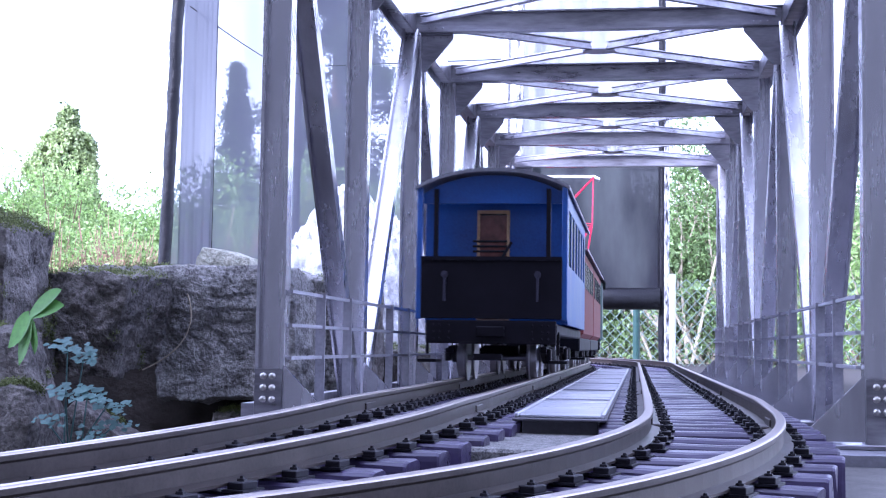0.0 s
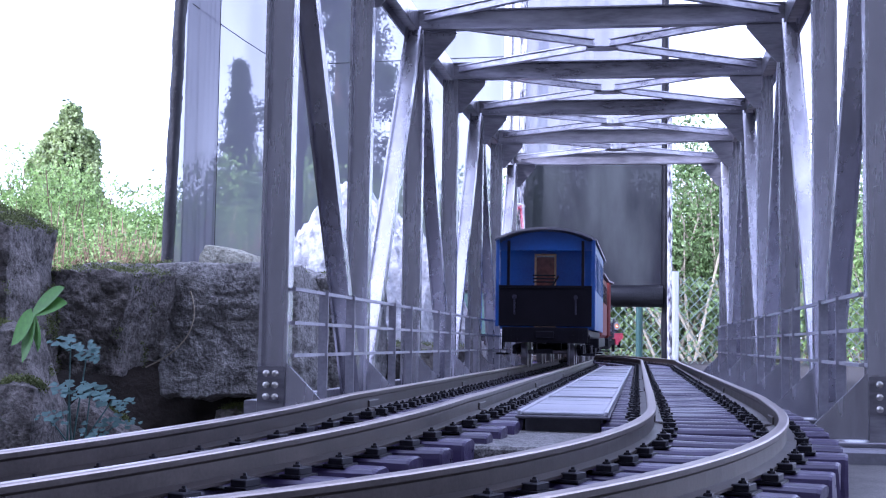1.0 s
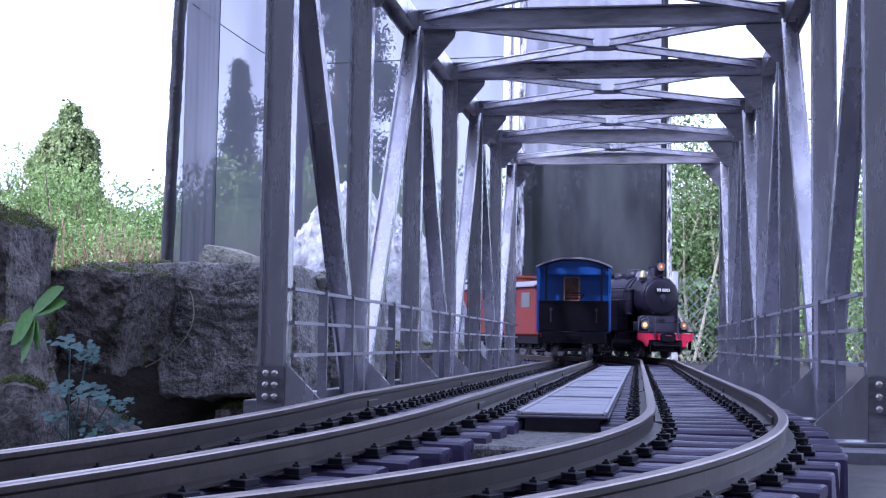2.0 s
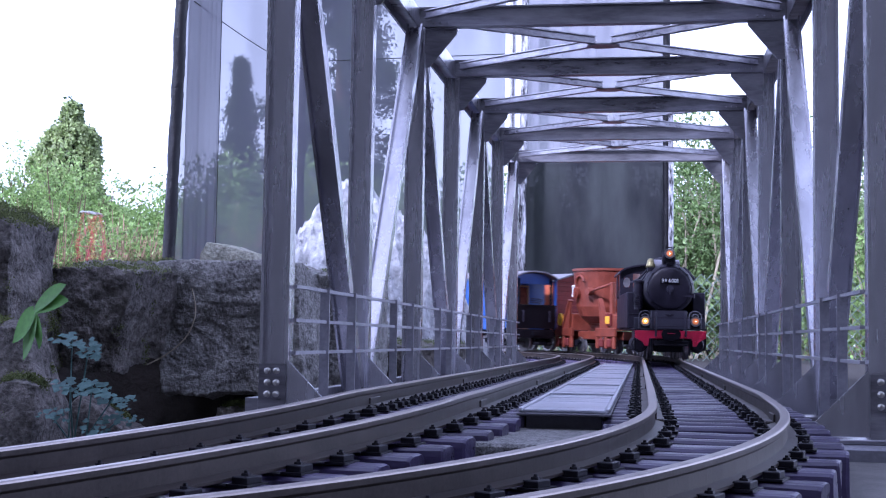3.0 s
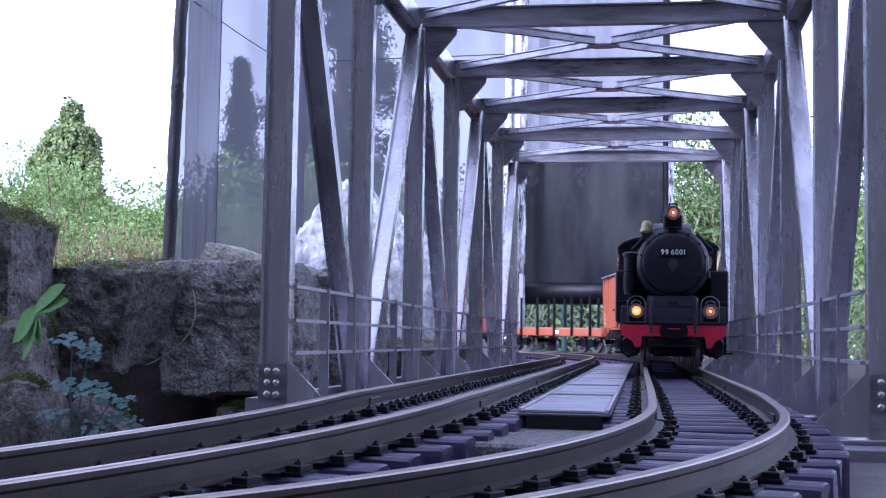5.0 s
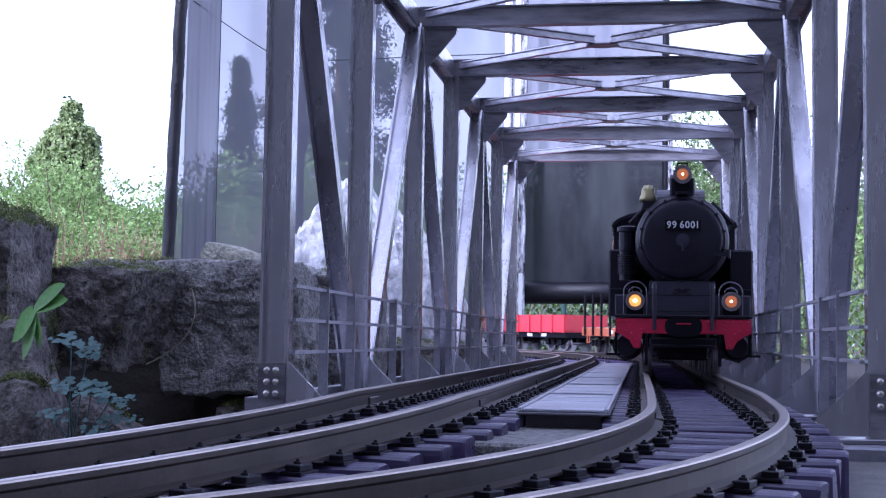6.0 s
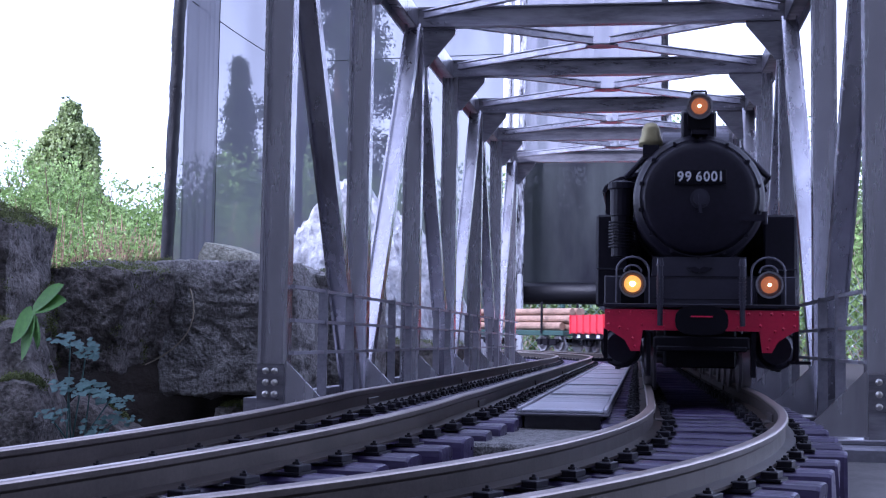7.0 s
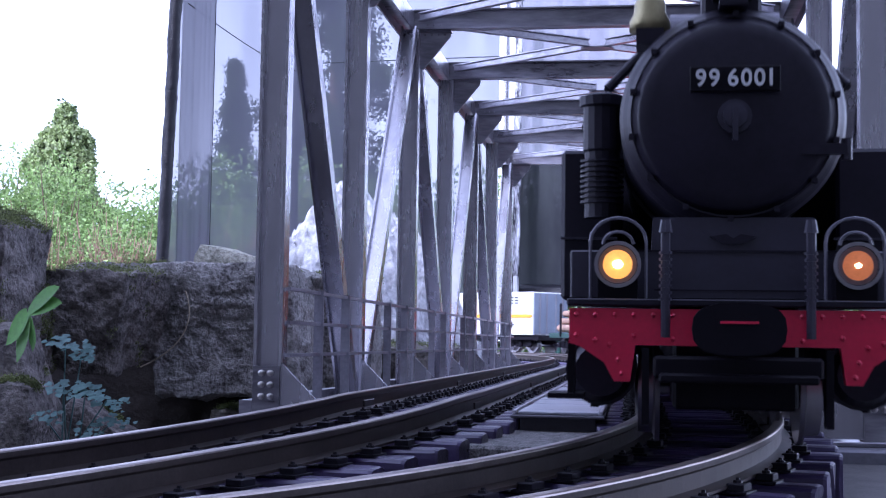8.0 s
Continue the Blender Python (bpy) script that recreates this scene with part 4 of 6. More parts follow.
def rust_wagon():
    """A rust-red ladle wagon: a round pot slung between two end trucks."""
    th = thing("ladle_wagon", "rust-red model ladle wagon with a round pot between end trucks", "railway wagon")
    L = 0.118
    part("underframe", box(bmesh.new(), -0.026, 0.026, -L, L, 0.022, 0.036, 0.001), M_TANKRED, th)
    for e in (-1, 1):
        bm = prism(bmesh.new(), [(e * L, 0.037), (e * 0.052, 0.037), (e * 0.052, 0.064), (e * 0.078, 0.066), (e * (L - 0.010), 0.060), (e * L, 0.048)], "x", -0.037, 0.037)
        truck = part("end_truck", bm, M_TANKRED, th, "rust-red end truck housing")
        for s in (-1, 1):
            bm = box(bmesh.new(), s * 0.040 - 0.0025, s * 0.040 + 0.0025, min(e * 0.046, e * L), max(e * 0.046, e * L), 0.027, 0.041, 0.0008)
            for c in (0.052, 0.084, 0.112):
                box(bm, s * 0.040 - 0.002, s * 0.040 + 0.002, e * c - 0.005, e * c + 0.005, 0.008, 0.027, 0.0008)
            part("side_frame", bm, M_TANKRED, truck)
            bm = box(bmesh.new(), s * 0.041 - 0.003, s * 0.041 + 0.003, e * 0.068 - 0.007, e * 0.068 + 0.007, 0.010, 0.024, 0.002)
            box(bm, s * 0.041 - 0.003, s * 0.041 + 0.003, e * 0.098 - 0.007, e * 0.098 + 0.007, 0.010, 0.024, 0.002)
            part("axle_box", bm, M_BROWN, truck, "dark red axle boxes")
            bm = prism(bmesh.new(), [(e * 0.088, 0.041), (e * 0.062, 0.041), (e * 0.055, 0.082), (e * 0.059, 0.087), (e * 0.066, 0.078)], "x", s * 0.0395 - 0.0014, s * 0.0395 + 0.0014)
            prism(bm, [(e * 0.089, 0.041), (e * 0.085, 0.041), (e * 0.056, 0.087), (e * 0.060, 0.089)], "x", s * 0.0395 - 0.0036, s * 0.0395 + 0.0036)
            part("stay", bm, M_TANKRED, truck, "tapering side stay of the pot")
            if e < 0:
                bm = box(bmesh.new(), s * 0.0385 - 0.0022, s * 0.0385 + 0.0022, -0.100, -0.080, 0.044, 0.064, 0.001)
                part("block_box", bm, M_BROWN, truck)
                part("yellow_panel", box(bmesh.new(), s * 0.0405 - 0.0016, s * 0.0405 + 0.0016, -0.097, -0.083, 0.0475, 0.0595, 0.0006), M_YELLOW, truck, "yellow panel in a red surround")
            else:
                bm = cyl(bmesh.new(), (s * 0.0380, 0.100, 0.055), (s * 0.0415, 0.100, 0.055), 0.0105, None, 20)
                cyl(bm, (s * 0.0412, 0.100, 0.055), (s * 0.0424, 0.100, 0.055), 0.003, None, 10)
                part("emblem", bm, M_YELLOW, truck, "round yellow emblem")
    bm = bmesh.new()
    lathe(bm, [(0.004, 0.046), (0.030, 0.049), (0.044, 0.060), (0.0500, 0.076), (0.0555, 0.134), (0.0575, 0.1345), (0.0575, 0.1385), (0.0540, 0.1385), (0.048, 0.090)], 36)
    pot = part("pot", bm, M_TANKRED, th, "round rust-red ladle pot", smooth=False)
    for s in (-1, 1):
        bm = cyl(bmesh.new(), (s * 0.050, 0.0, 0.098), (s * 0.0570, 0.0, 0.098), 0.0095, None, 18)
        cyl(bm, (s * 0.056, 0.0, 0.098), (s * 0.0590, 0.0, 0.098), 0.0045, None, 12)
        part("trunnion", bm, M_TANKRED, pot)
        bm = bmesh.new()
        pts = [Vector((s * 0.0550, -0.014 + 0.014 * math.cos(a), 0.115 + 0.011 * math.sin(a))) for a in [0.3 * k for k in range(11)]]
        for a, b in zip(pts, pts[1:]):
            cyl(bm, a, b, 0.0022, None, 8)
        part("lifting_hook", bm, M_TANKRED, pot)
        bm = bmesh.new()
        for yy in (0.0165, 0.0225):
            cyl(bm, (s * 0.0515, yy, 0.094), (s * 0.0515, yy, 0.110), 0.0013, None, 8)
            for zz in (0.094, 0.110):
                ball(bm, (s * 0.0515, yy, zz), 0.0021, 8, 6)
        part("link", bm, M_WHITE, pot, "white painted link")
    bm = bmesh.new()
    cyl(bm, (-0.030, -0.085, 0.112), (-0.048, -0.036, 0.100), 0.0022, None, 10)
    cyl(bm, (-0.052, -0.036, 0.100), (-0.043, -0.034, 0.100), 0.006, None, 14)
    part("tilting_rod", bm, M_TANKRED, th)
    part("rod_bracket", box(bmesh.new(), -0.033, -0.027, -0.090, -0.080, 0.062, 0.114, 0.001), M_TANKRED, th)
    bogie(th, -L + 0.05)
    bogie(th, L - 0.05)
    coupler(th, -L, -1)
    coupler(th, L, 1)
    return th


def box_wagon():
    th = thing("covered_wagon", "orange-brown planked model goods van with an open sliding door", "railway wagon")
    L, hw, z0, z1 = 0.165, 0.047, 0.038, 0.107
    part("underframe", box(bmesh.new(), -hw + 0.004, hw - 0.004, -L, L, 0.024, 0.0378, 0.001), M_FRAME, th)
    part("floor_board", box(bmesh.new(), -hw + 0.002, hw - 0.002, -L + 0.002, L - 0.002, 0.038, 0.040), M_BROWN, th)
    # Added brown sheet down the middle, standing in for the dim interior.
    part("inner_lining", box(bmesh.new(), -0.001, 0.001, -L + 0.004, L - 0.004, 0.040, z1), M_BROWN, th, "brown sheet standing in for the dim interior")
    # planks of the two sides and the ends, with a doorway
    for s in (-1, 1):
        for k in range(20):
            y0 = -L + 0.002 + k * (2 * L - 0.004) / 20
            y1 = y0 + (2 * L - 0.004) / 20 - 0.0005
            if 6 <= k < 9:
                continue
            part("side_plank", box(bmesh.new(), s * hw - 0.0012, s * hw + 0.0012, y0, y1, z0, z1), M_ORANGE, th)
        for yy in (-L + 0.003, -0.070, 0.046, 0.105, L - 0.003):
            part("side_stanchion", box(bmesh.new(), s * (hw + 0.0018) - 0.0012, s * (hw + 0.0018) + 0.0012, yy - 0.0022, yy + 0.0022, z0 - 0.006, z1 - 0.002), M_ORANGE, th)
        part("sliding_door", box(bmesh.new(), s * (hw + 0.0045) - 0.0014, s * (hw + 0.0045) + 0.0014, -0.016, 0.040, z0 + 0.001, z1 - 0.005, 0.0004), M_ORANGE, th)
        part("door_rail", box(bmesh.new(), s * (hw + 0.004) - 0.002, s * (hw + 0.004) + 0.002, -0.072, 0.046, z0 - 0.002, z0 + 0.0005), M_ORANGE, th)
        bm = box(bmesh.new(), s * (hw + 0.0068) - 0.001, s * (hw + 0.0068) + 0.001, -0.012, -0.004, 0.060, 0.062)
        part("door_latch", bm, M_FRAME, th)
        for a in (0.111, 0.147):
            for zz, wide in ((0.043, 0.006), (0.049, 0.0045), (0.055, 0.006)):
                part("lettering_bar", box(bmesh.new(), s * (hw + 0.0014) - 0.0002, s * (hw + 0.0014) + 0.0002, a, a + wide, zz, zz + 0.0032), M_WHITE, th, "white bar of lettering")
    # Ends take a darker brown than the orange sides.
    for e in (-1, 1):
        for k in range(10):
            za = z0 + k * 0.0069
            part("end_plank", box(bmesh.new(), -hw + 0.001, hw - 0.001, e * L - 0.0012, e * L + 0.0012, za, za + 0.0066), M_BROWN, th)
        part("gable", prism(bmesh.new(), [(-hw, z1), (hw, z1), (0, z1 + 0.010)], "y", e * L - 0.001, e * L + 0.001), M_BROWN, th)
    bm = bmesh.new()
    pts = [(-hw - 0.005, z1 - 0.001), (0, z1 + 0.0115), (hw + 0.005, z1 - 0.001)]
    prism(bm, pts + [(x, z + 0.0022) for x, z in pts[::-1]], "y", -L - 0.004, L + 0.004)
    part("roof", bm, M_ROOF, th, "grey low pitched roof")
    bogie(th, -L + 0.055)
    bogie(th, L - 0.055)
    coupler(th, -L, -1)
    coupler(th, L, 1)
    return th


def flat_wagon():
    th = thing("flat_wagon", "orange model flat wagon with dark upright stakes", "railway wagon")
    L, hw = 0.165, 0.044
    bm = box(bmesh.new(), -hw, hw, -L, L, 0.027, 0.040, 0.0008)
    part("frame", bm, M_ORANGE, th)
    for k in range(16):
        y0 = -L + k * 2 * L / 16
        part("deck_plank", box(bmesh.new(), -hw + 0.001, hw - 0.001, y0 + 0.0003, y0 + 2 * L / 16 - 0.0003, 0.040, 0.0415), M_WOOD, th)
    for s in (-1, 1):
        for k in range(6):
            y = -L + 0.03 + k * 0.054
            part("stake", box(bmesh.new(), s * (hw + 0.002) - 0.0014, s * (hw + 0.002) + 0.0014, y - 0.002, y + 0.002, 0.028, 0.094), M_FRAME, th)
        part("lettering_bar", box(bmesh.new(), s * (hw + 0.0006) - 0.0002, s * (hw + 0.0006) + 0.0002, -0.04, -0.024, 0.031, 0.037), M_WHITE, th)
        bm = bmesh.new()
        for a, b in (((s * hw, L - 0.04, 0.028), (s * hw, L - 0.04, 0.016)), ((s * hw, L - 0.04, 0.016), (s * hw, L - 0.055, 0.016)), ((s * hw, L - 0.055, 0.016), (s * hw, L - 0.055, 0.028))):
            cyl(bm, a, b, 0.001, None, 6)
        part("step_iron", bm, M_ORANGE, th)
    bogie(th, -L + 0.06)
    bogie(th, L - 0.06)
    coupler(th, -L, -1)
    coupler(th, L, 1)
    return th


def gondola():
    th = thing("open_wagon", "bright red model open wagon with ribbed sides and twiggy load", "railway wagon")
    L, hw = 0.115, 0.046
    part("underframe", box(bmesh.new(), -hw + 0.003, hw - 0.003, -L, L, 0.022, 0.032, 0.001), M_FRAME, th)
    part("floor_board", box(bmesh.new(), -hw, hw, -L, L, 0.032, 0.034), M_BRIGHTRED, th)
    for s in (-1, 1):
        part("side_wall", box(bmesh.new(), s * hw - 0.001, s * hw + 0.001, -L, L, 0.034, 0.062), M_BRIGHTRED, th)
        for k in range(8):
            y = -L + 0.002 + k * (2 * L - 0.004) / 7
            part("side_rib", box(bmesh.new(), s * (hw + 0.002) - 0.0012, s * (hw + 0.002) + 0.0012, y - 0.0016, y + 0.0016, 0.031, 0.063), M_BRIGHTRED, th)
        for y in (-0.06, -0.02, 0.03, 0.075):
            part("lettering_bar", box(bmesh.new(), s * (hw - 0.0025) - 0.0002, s * (hw - 0.0025) + 0.0002, y, y + 0.014, 0.0245, 0.0300), M_WHITE, th)
    for e in (-1, 1):
        part("end_wall", box(bmesh.new(), -hw, hw, e * L - 0.001, e * L + 0.001, 0.034, 0.062), M_BRIGHTRED, th)
    bogie(th, -L + 0.045, 0.036)
    bogie(th, L - 0.045, 0.036)
    coupler(th, -L, -1)
    coupler(th, L, 1)
    return th


def log_wagon():
    th = thing("timber_wagon", "green model flat wagon stacked with brown logs", "railway wagon")
    L, hw = 0.145, 0.042
    part("frame", box(bmesh.new(), -hw, hw, -L, L, 0.027, 0.036, 0.001), M_GREEN, th)
    rng = random.Random(5)
    rows = [(-0.030, 0.0435), (-0.015, 0.0435), (0, 0.0435), (0.015, 0.0435), (0.030, 0.0435), (-0.023, 0.0565), (-0.008, 0.0565), (0.008, 0.0565), (0.023, 0.0565), (-0.015, 0.069), (0, 0.069), (0.015, 0.069)]
    for x, z in rows:
        bm = bmesh.new()
        r = rng.uniform(0.0062, 0.0076)
        e0, e1 = -L + rng.uniform(0, 0.02), L - rng.uniform(0.0, 0.02)
        cyl(bm, (x, e0, z), (x + rng.uniform(-0.002, 0.002), e1, z + rng.uniform(-0.001, 0.001)), r, r * 0.86, 12)
        part("log", bm, M_WOOD, th)
    for s in (-1, 1):
        for y in (-0.09, 0.09):
            part("stake", box(bmesh.new(), s * (hw + 0.0005) - 0.0013, s * (hw + 0.0005) + 0.0013, y - 0.002, y + 0.002, 0.030, 0.086), M_FRAME, th)
    bogie(th, -L + 0.05, 0.040)
    bogie(th, L - 0.05, 0.040)
    coupler(th, -L, -1)
    coupler(th, L, 1)
    return th


def container_wagon():
    th = thing("container_wagon", "white corrugated container with a yellow stripe on a model wagon", "railway wagon")
    L, hw = 0.15, 0.046
    part("underframe", box(bmesh.new(), -hw + 0.004, hw - 0.004, -L, L, 0.022, 0.031, 0.001), M_FRAME, th)
    box_part = part("container", box(bmesh.new(), -hw, hw, -L + 0.01, L - 0.01, 0.0312, 0.108, 0.0008), M_WHITE, th, "white corrugated container")
    rib = finish(box(bmesh.new(), -0.0006, 0.0006, -0.0014, 0.0014, 0.034, 0.105))
    for s in (-1, 1):
        for k in range(46):
            y = -L + 0.014 + k * (2 * L - 0.028) / 45
            part("corrugation", rib, M_WHITE, box_part, m=Matrix.Translation((s * (hw + 0.0005), y, 0)))
        part("stripe", box(bmesh.new(), s * (hw + 0.0012) - 0.0003, s * (hw + 0.0012) + 0.0003, -L + 0.012, L - 0.012, 0.062, 0.068), M_YELLOW, box_part, "yellow stripe")
        for y in (-0.088, -0.082):
            part("emblem_bar", box(bmesh.new(), s * (hw + 0.0012) - 0.0003, s * (hw + 0.0012) + 0.0003, y - 0.002, y + 0.002, 0.044, 0.055), M_FRAME, box_part, "black emblem bar")
        for y in (-0.10, -0.088, -0.076):
            for z in (0.088, 0.093, 0.098):
                part("lettering_bar", box(bmesh.new(), s * (hw + 0.0012) - 0.0003, s * (hw + 0.0012) + 0.0003, y - 0.004, y + 0.004, z - 0.001, z + 0.001), M_GREY, box_part, "grey bar of lettering")
    for x in (-0.03, -0.012, 0.012, 0.03):
        bm = bmesh.new()
        cyl(bm, (x, -L + 0.008, 0.034), (x, -L + 0.008, 0.105), 0.001, None, 6)
        part("lock_rod", bm, M_ROOF, box_part)
    part("end_panel", box(bmesh.new(), -hw + 0.002, hw - 0.002, -L + 0.009, -L + 0.0098, 0.034, 0.106), M_CONTEND, box_part, "end doors in blue-grey standing for shaded white")
    bogie(th, -L + 0.05)
    bogie(th, L - 0.05)
    coupler(th, -L, -1)
    coupler(th, L, 1)
    return th


# White of the container's end, darkened and blued to paint in its shade.
M_CONTEND = mat("shaded_white_paint", (0.25, 0.30, 0.38), 0.5, 0.0, 0.12, 40, 0.05)

LOCO = steam_locomotive()
TRAIN_R = [(LOCO, 0.0, 0.14, 0.26, 0.0)]   # thing, length of its origin behind the head, two pivots along it
for make, mid, piv in ((rust_wagon, 0.495, 0.070), (box_wagon, 0.800, 0.105), (flat_wagon, 1.172, 0.105), (gondola, 1.515, 0.07), (log_wagon, 1.830, 0.095), (container_wagon, 2.175, 0.10)):
    TRAIN_R.append((make(), mid, mid - piv, mid + piv, 0.0))
raise_body(TRAIN_R[2][0], 1.16, -0.003)
COACH = blue_coach()
raise_body(COACH, 1.07, 0.003)
TRAIN_L = [(COACH, 0.17, 0.07, 0.27, 0.0)]
for make, mid, piv in ((red_coach, 0.49, 0.075), (red_coach, 0.757, 0.075), (green_electric, 1.022, 0.08)):
    TRAIN_L.append((make(), mid, mid - piv, mid + piv, 0.0))


# ---------------------------------------------------------------- the stones beside the line
def stone(label, c, size, turn=(0, 0, 0), seed=0, mossy=0.5, square=0.9, material=None, cuts=44, rough=1.0, skew=(0, 0)):
    """A rough-split block: flat hewn faces with chipped arrises and pits; moss grows in tufts as a second part."""
    bm = bmesh.new()
    bmesh.ops.create_cube(bm, size=2)
    bmesh.ops.subdivide_edges(bm, edges=bm.edges[:], cuts=cuts, use_grid_fill=True)
    off = Vector((seed * 7.3, seed * 3.1, seed * 1.7))
    least = min(size)
    half = Vector(size) * 0.5
    for v in bm.verts:
        d = v.co.normalized()
        p = v.co.lerp(d * 1.25, 1 - square)
        q = Vector((p.x * half.x, p.y * half.y, p.z * half.z))
        q.x += skew[0] * q.z
        q.z += skew[1] * q.x
        nn = Vector((p.x ** 5, p.y ** 5, p.z ** 5)).normalized()
        w = q * 28 + off
        step = noise.noise(w * 0.5)
        ledge = math.floor(step * 5) / 5 * 0.5 + step * 0.5
        k = 0.011 * ledge + 0.0034 * noise.noise(w * 1.7) + 0.0016 * noise.noise(w * 4.2) + 0.0008 * noise.noise(w * 9)
        pit = noise.noise(w * 2.4 + Vector((9, 2, 4)))
        if pit > 0.25:
            k -= 0.006 * (pit - 0.25)
        v.co = q + nn * k * rough * min(1.0, least / 0.07)
    bm.normal_update()
    rng = random.Random(seed)
    moss = bmesh.new()
    for v in bm.verts:
        w = v.co
        g = 0.9 * noise.noise(w * 24 + off) + 0.5 * noise.noise(w * 70 + off) + 0.62 * max(v.normal.z, -0.3)
        if g > 1.06 - mossy and v.normal.y < 0.6 and rng.random() < 0.55 * (40 / cuts) ** 2:
            lift = 0.0006 + 0.004 * min(0.6, g - 1.12 + mossy)
            pts = [v.co + Vector((rng.gauss(0, 0.0017), rng.gauss(0, 0.0017), rng.gauss(0, 0.0017))) + v.normal * rng.uniform(0, lift) for _ in range(16)]
            leaf_cloud(moss, pts, 0.0017, rng, -0.2, 0.6)
    th = thing("boulder", label, "stone", "stone edging", m=pose(*c, *turn))
    part("stone_block", bm, material or M_STONE, th, smooth=True)
    if len(moss.verts):
        part("moss_growth", moss, M_MOSSY, th, "bright green moss")["kind"] = "stuff"
    else:
        moss.free()
    return th


M_MOSSY = mat("bright_moss", (0.075, 0.105, 0.03), 0.9, 0.0, 0.5, 60, 0.2, 300, color2=(0.26, 0.30, 0.11), thin=0.25, island=0.45)


# ---------------------------------------------------------------- leaves
def leaf_cloud(bm, pts, size, rng, droop=0.3, aspect=0.55):
    """Small folded leaves scattered at the given points."""
    for p in pts:
        s = size * rng.uniform(0.6, 1.4)
        d = Vector((rng.gauss(0, 1), rng.gauss(0, 1), rng.gauss(0, 1) - droop)).normalized()
        e = d.orthogonal().normalized()
        e.rotate(Matrix.Rotation(rng.uniform(0, 6.28), 3, d))
        f = d.cross(e)
        a = bm.verts.new(p)
        b = bm.verts.new(p + d * s * 0.5 + e * s * aspect * 0.5 + f * s * 0.1)
        c = bm.verts.new(p + d * s)
        g = bm.verts.new(p + d * s * 0.5 - e * s * aspect * 0.5 + f * s * 0.1)
        bm.faces.new((a, b, c))
        bm.faces.new((a, c, g))


def bush(name, label, c, size, n, leaf, seed, material, stems=40, category="bush", twig=None, low=0.15, lean=0.1):
    rng = random.Random(seed)
    th = thing(name, label, category, m=Matrix.Translation(c))
    bm = bmesh.new()
    tips = []
    for k in range(stems):
        x, y = rng.uniform(-1, 1) * size[0] * 0.5, rng.uniform(-1, 1) * size[1] * 0.5
        top = size[2] * (0.62 + 0.38 * (noise.noise((x / size[0] * 5, y * 2, seed)) + 0.4)) * rng.uniform(0.72, 0.98)
        p = Vector((x * 0.8, y * 0.8, 0))
        q = Vector((x + rng.uniform(-lean, lean) * size[2], y, top))
        mid = p.lerp(q, 0.5) + Vector((rng.uniform(-0.05, 0.05) * size[2], 0, 0))
        cyl(bm, p, mid, size[2] * 0.006, size[2] * 0.0045, 5, False)
        q2 = mid.lerp(q, 0.8)
        cyl(bm, mid, q2, size[2] * 0.0045, size[2] * 0.002, 5, False)
        tips.append((p, mid, q))
    part("stem_thicket", bm, twig or M_TWIG, th, "bare branching stems")["kind"] = "stuff"
    bm = bmesh.new()
    pts = []
    for k in range(n // 18):
        p, mid, q = tips[k % len(tips)]
        u = low + (1 - low) * rng.random() ** 0.7
        b = (p.lerp(mid, u * 2) if u < 0.5 else mid.lerp(q, u * 2 - 1))
        r = size[2] * 0.10 * (1.2 - 0.7 * u)
        b = b + Vector((rng.gauss(0, r), rng.gauss(0, r), rng.gauss(0, r * 0.6)))
        r = leaf * rng.uniform(0.9, 1.9)
        pts += [b + Vector((rng.gauss(0, r), rng.gauss(0, r), rng.gauss(0, r * 0.8))) for _ in range(18)]
    leaf_cloud(bm, pts, leaf, rng)
    part("foliage", bm, material, th)["kind"] = "stuff"
    return th


def conifer(label, c, height, width, n, leaf, seed, material, taper=1.0):
    """A narrow conifer: trunk, drooping limbs, many sprays."""
    rng = random.Random(seed)
    th = thing("conifer_tree", label, "tree", m=Matrix.Translation(c))
    bm = bmesh.new()
    cyl(bm, (0, 0, 0), (0, 0, height * 0.97), height * 0.02, height * 0.003, 8)
    part("trunk", bm, M_BARK, th)
    limbs, pts = bmesh.new(), []
    nl = 110
    for k in range(nl):
        u = (k + rng.random()) / nl
        z = height * (0.06 + 0.92 * u)
        bulge = (1 - u) ** taper * min(1.0, (1 - u) / 0.16) ** 0.6 * (0.72 + 0.62 * noise.noise((u * 7, seed, 0)) + 0.25 * rng.random())
        r = width * 0.5 * max(0.05, bulge)
        a = rng.uniform(0, 6.283)
        tip = Vector((math.cos(a) * r, math.sin(a) * r, z - 0.25 * r + 0.02 * height))
        root = Vector((0, 0, z))
        cyl(limbs, root, tip, height * 0.004, height * 0.0012, 4, False)
        for j in range(n // nl):
            v = rng.random() ** 0.55
            b = root.lerp(tip, v)
            s = 0.065 * width * (0.4 + 0.6 * (1 - u))
            pts.append(b + Vector((rng.gauss(0, s), rng.gauss(0, s), rng.gauss(0, s * 0.8) - 0.3 * s)))
    part("limb_work", limbs, M_BARK, th)["kind"] = "stuff"
    bm = bmesh.new()
    leaf_cloud(bm, pts, leaf, rng, 1.0, 0.4)
    part("crown", bm, material, th)
    return th


# Paler than the other ivy: sunlight on the crown is put into the colour.
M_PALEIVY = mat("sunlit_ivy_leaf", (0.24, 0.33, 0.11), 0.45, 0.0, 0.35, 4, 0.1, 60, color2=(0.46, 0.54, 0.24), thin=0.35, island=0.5)


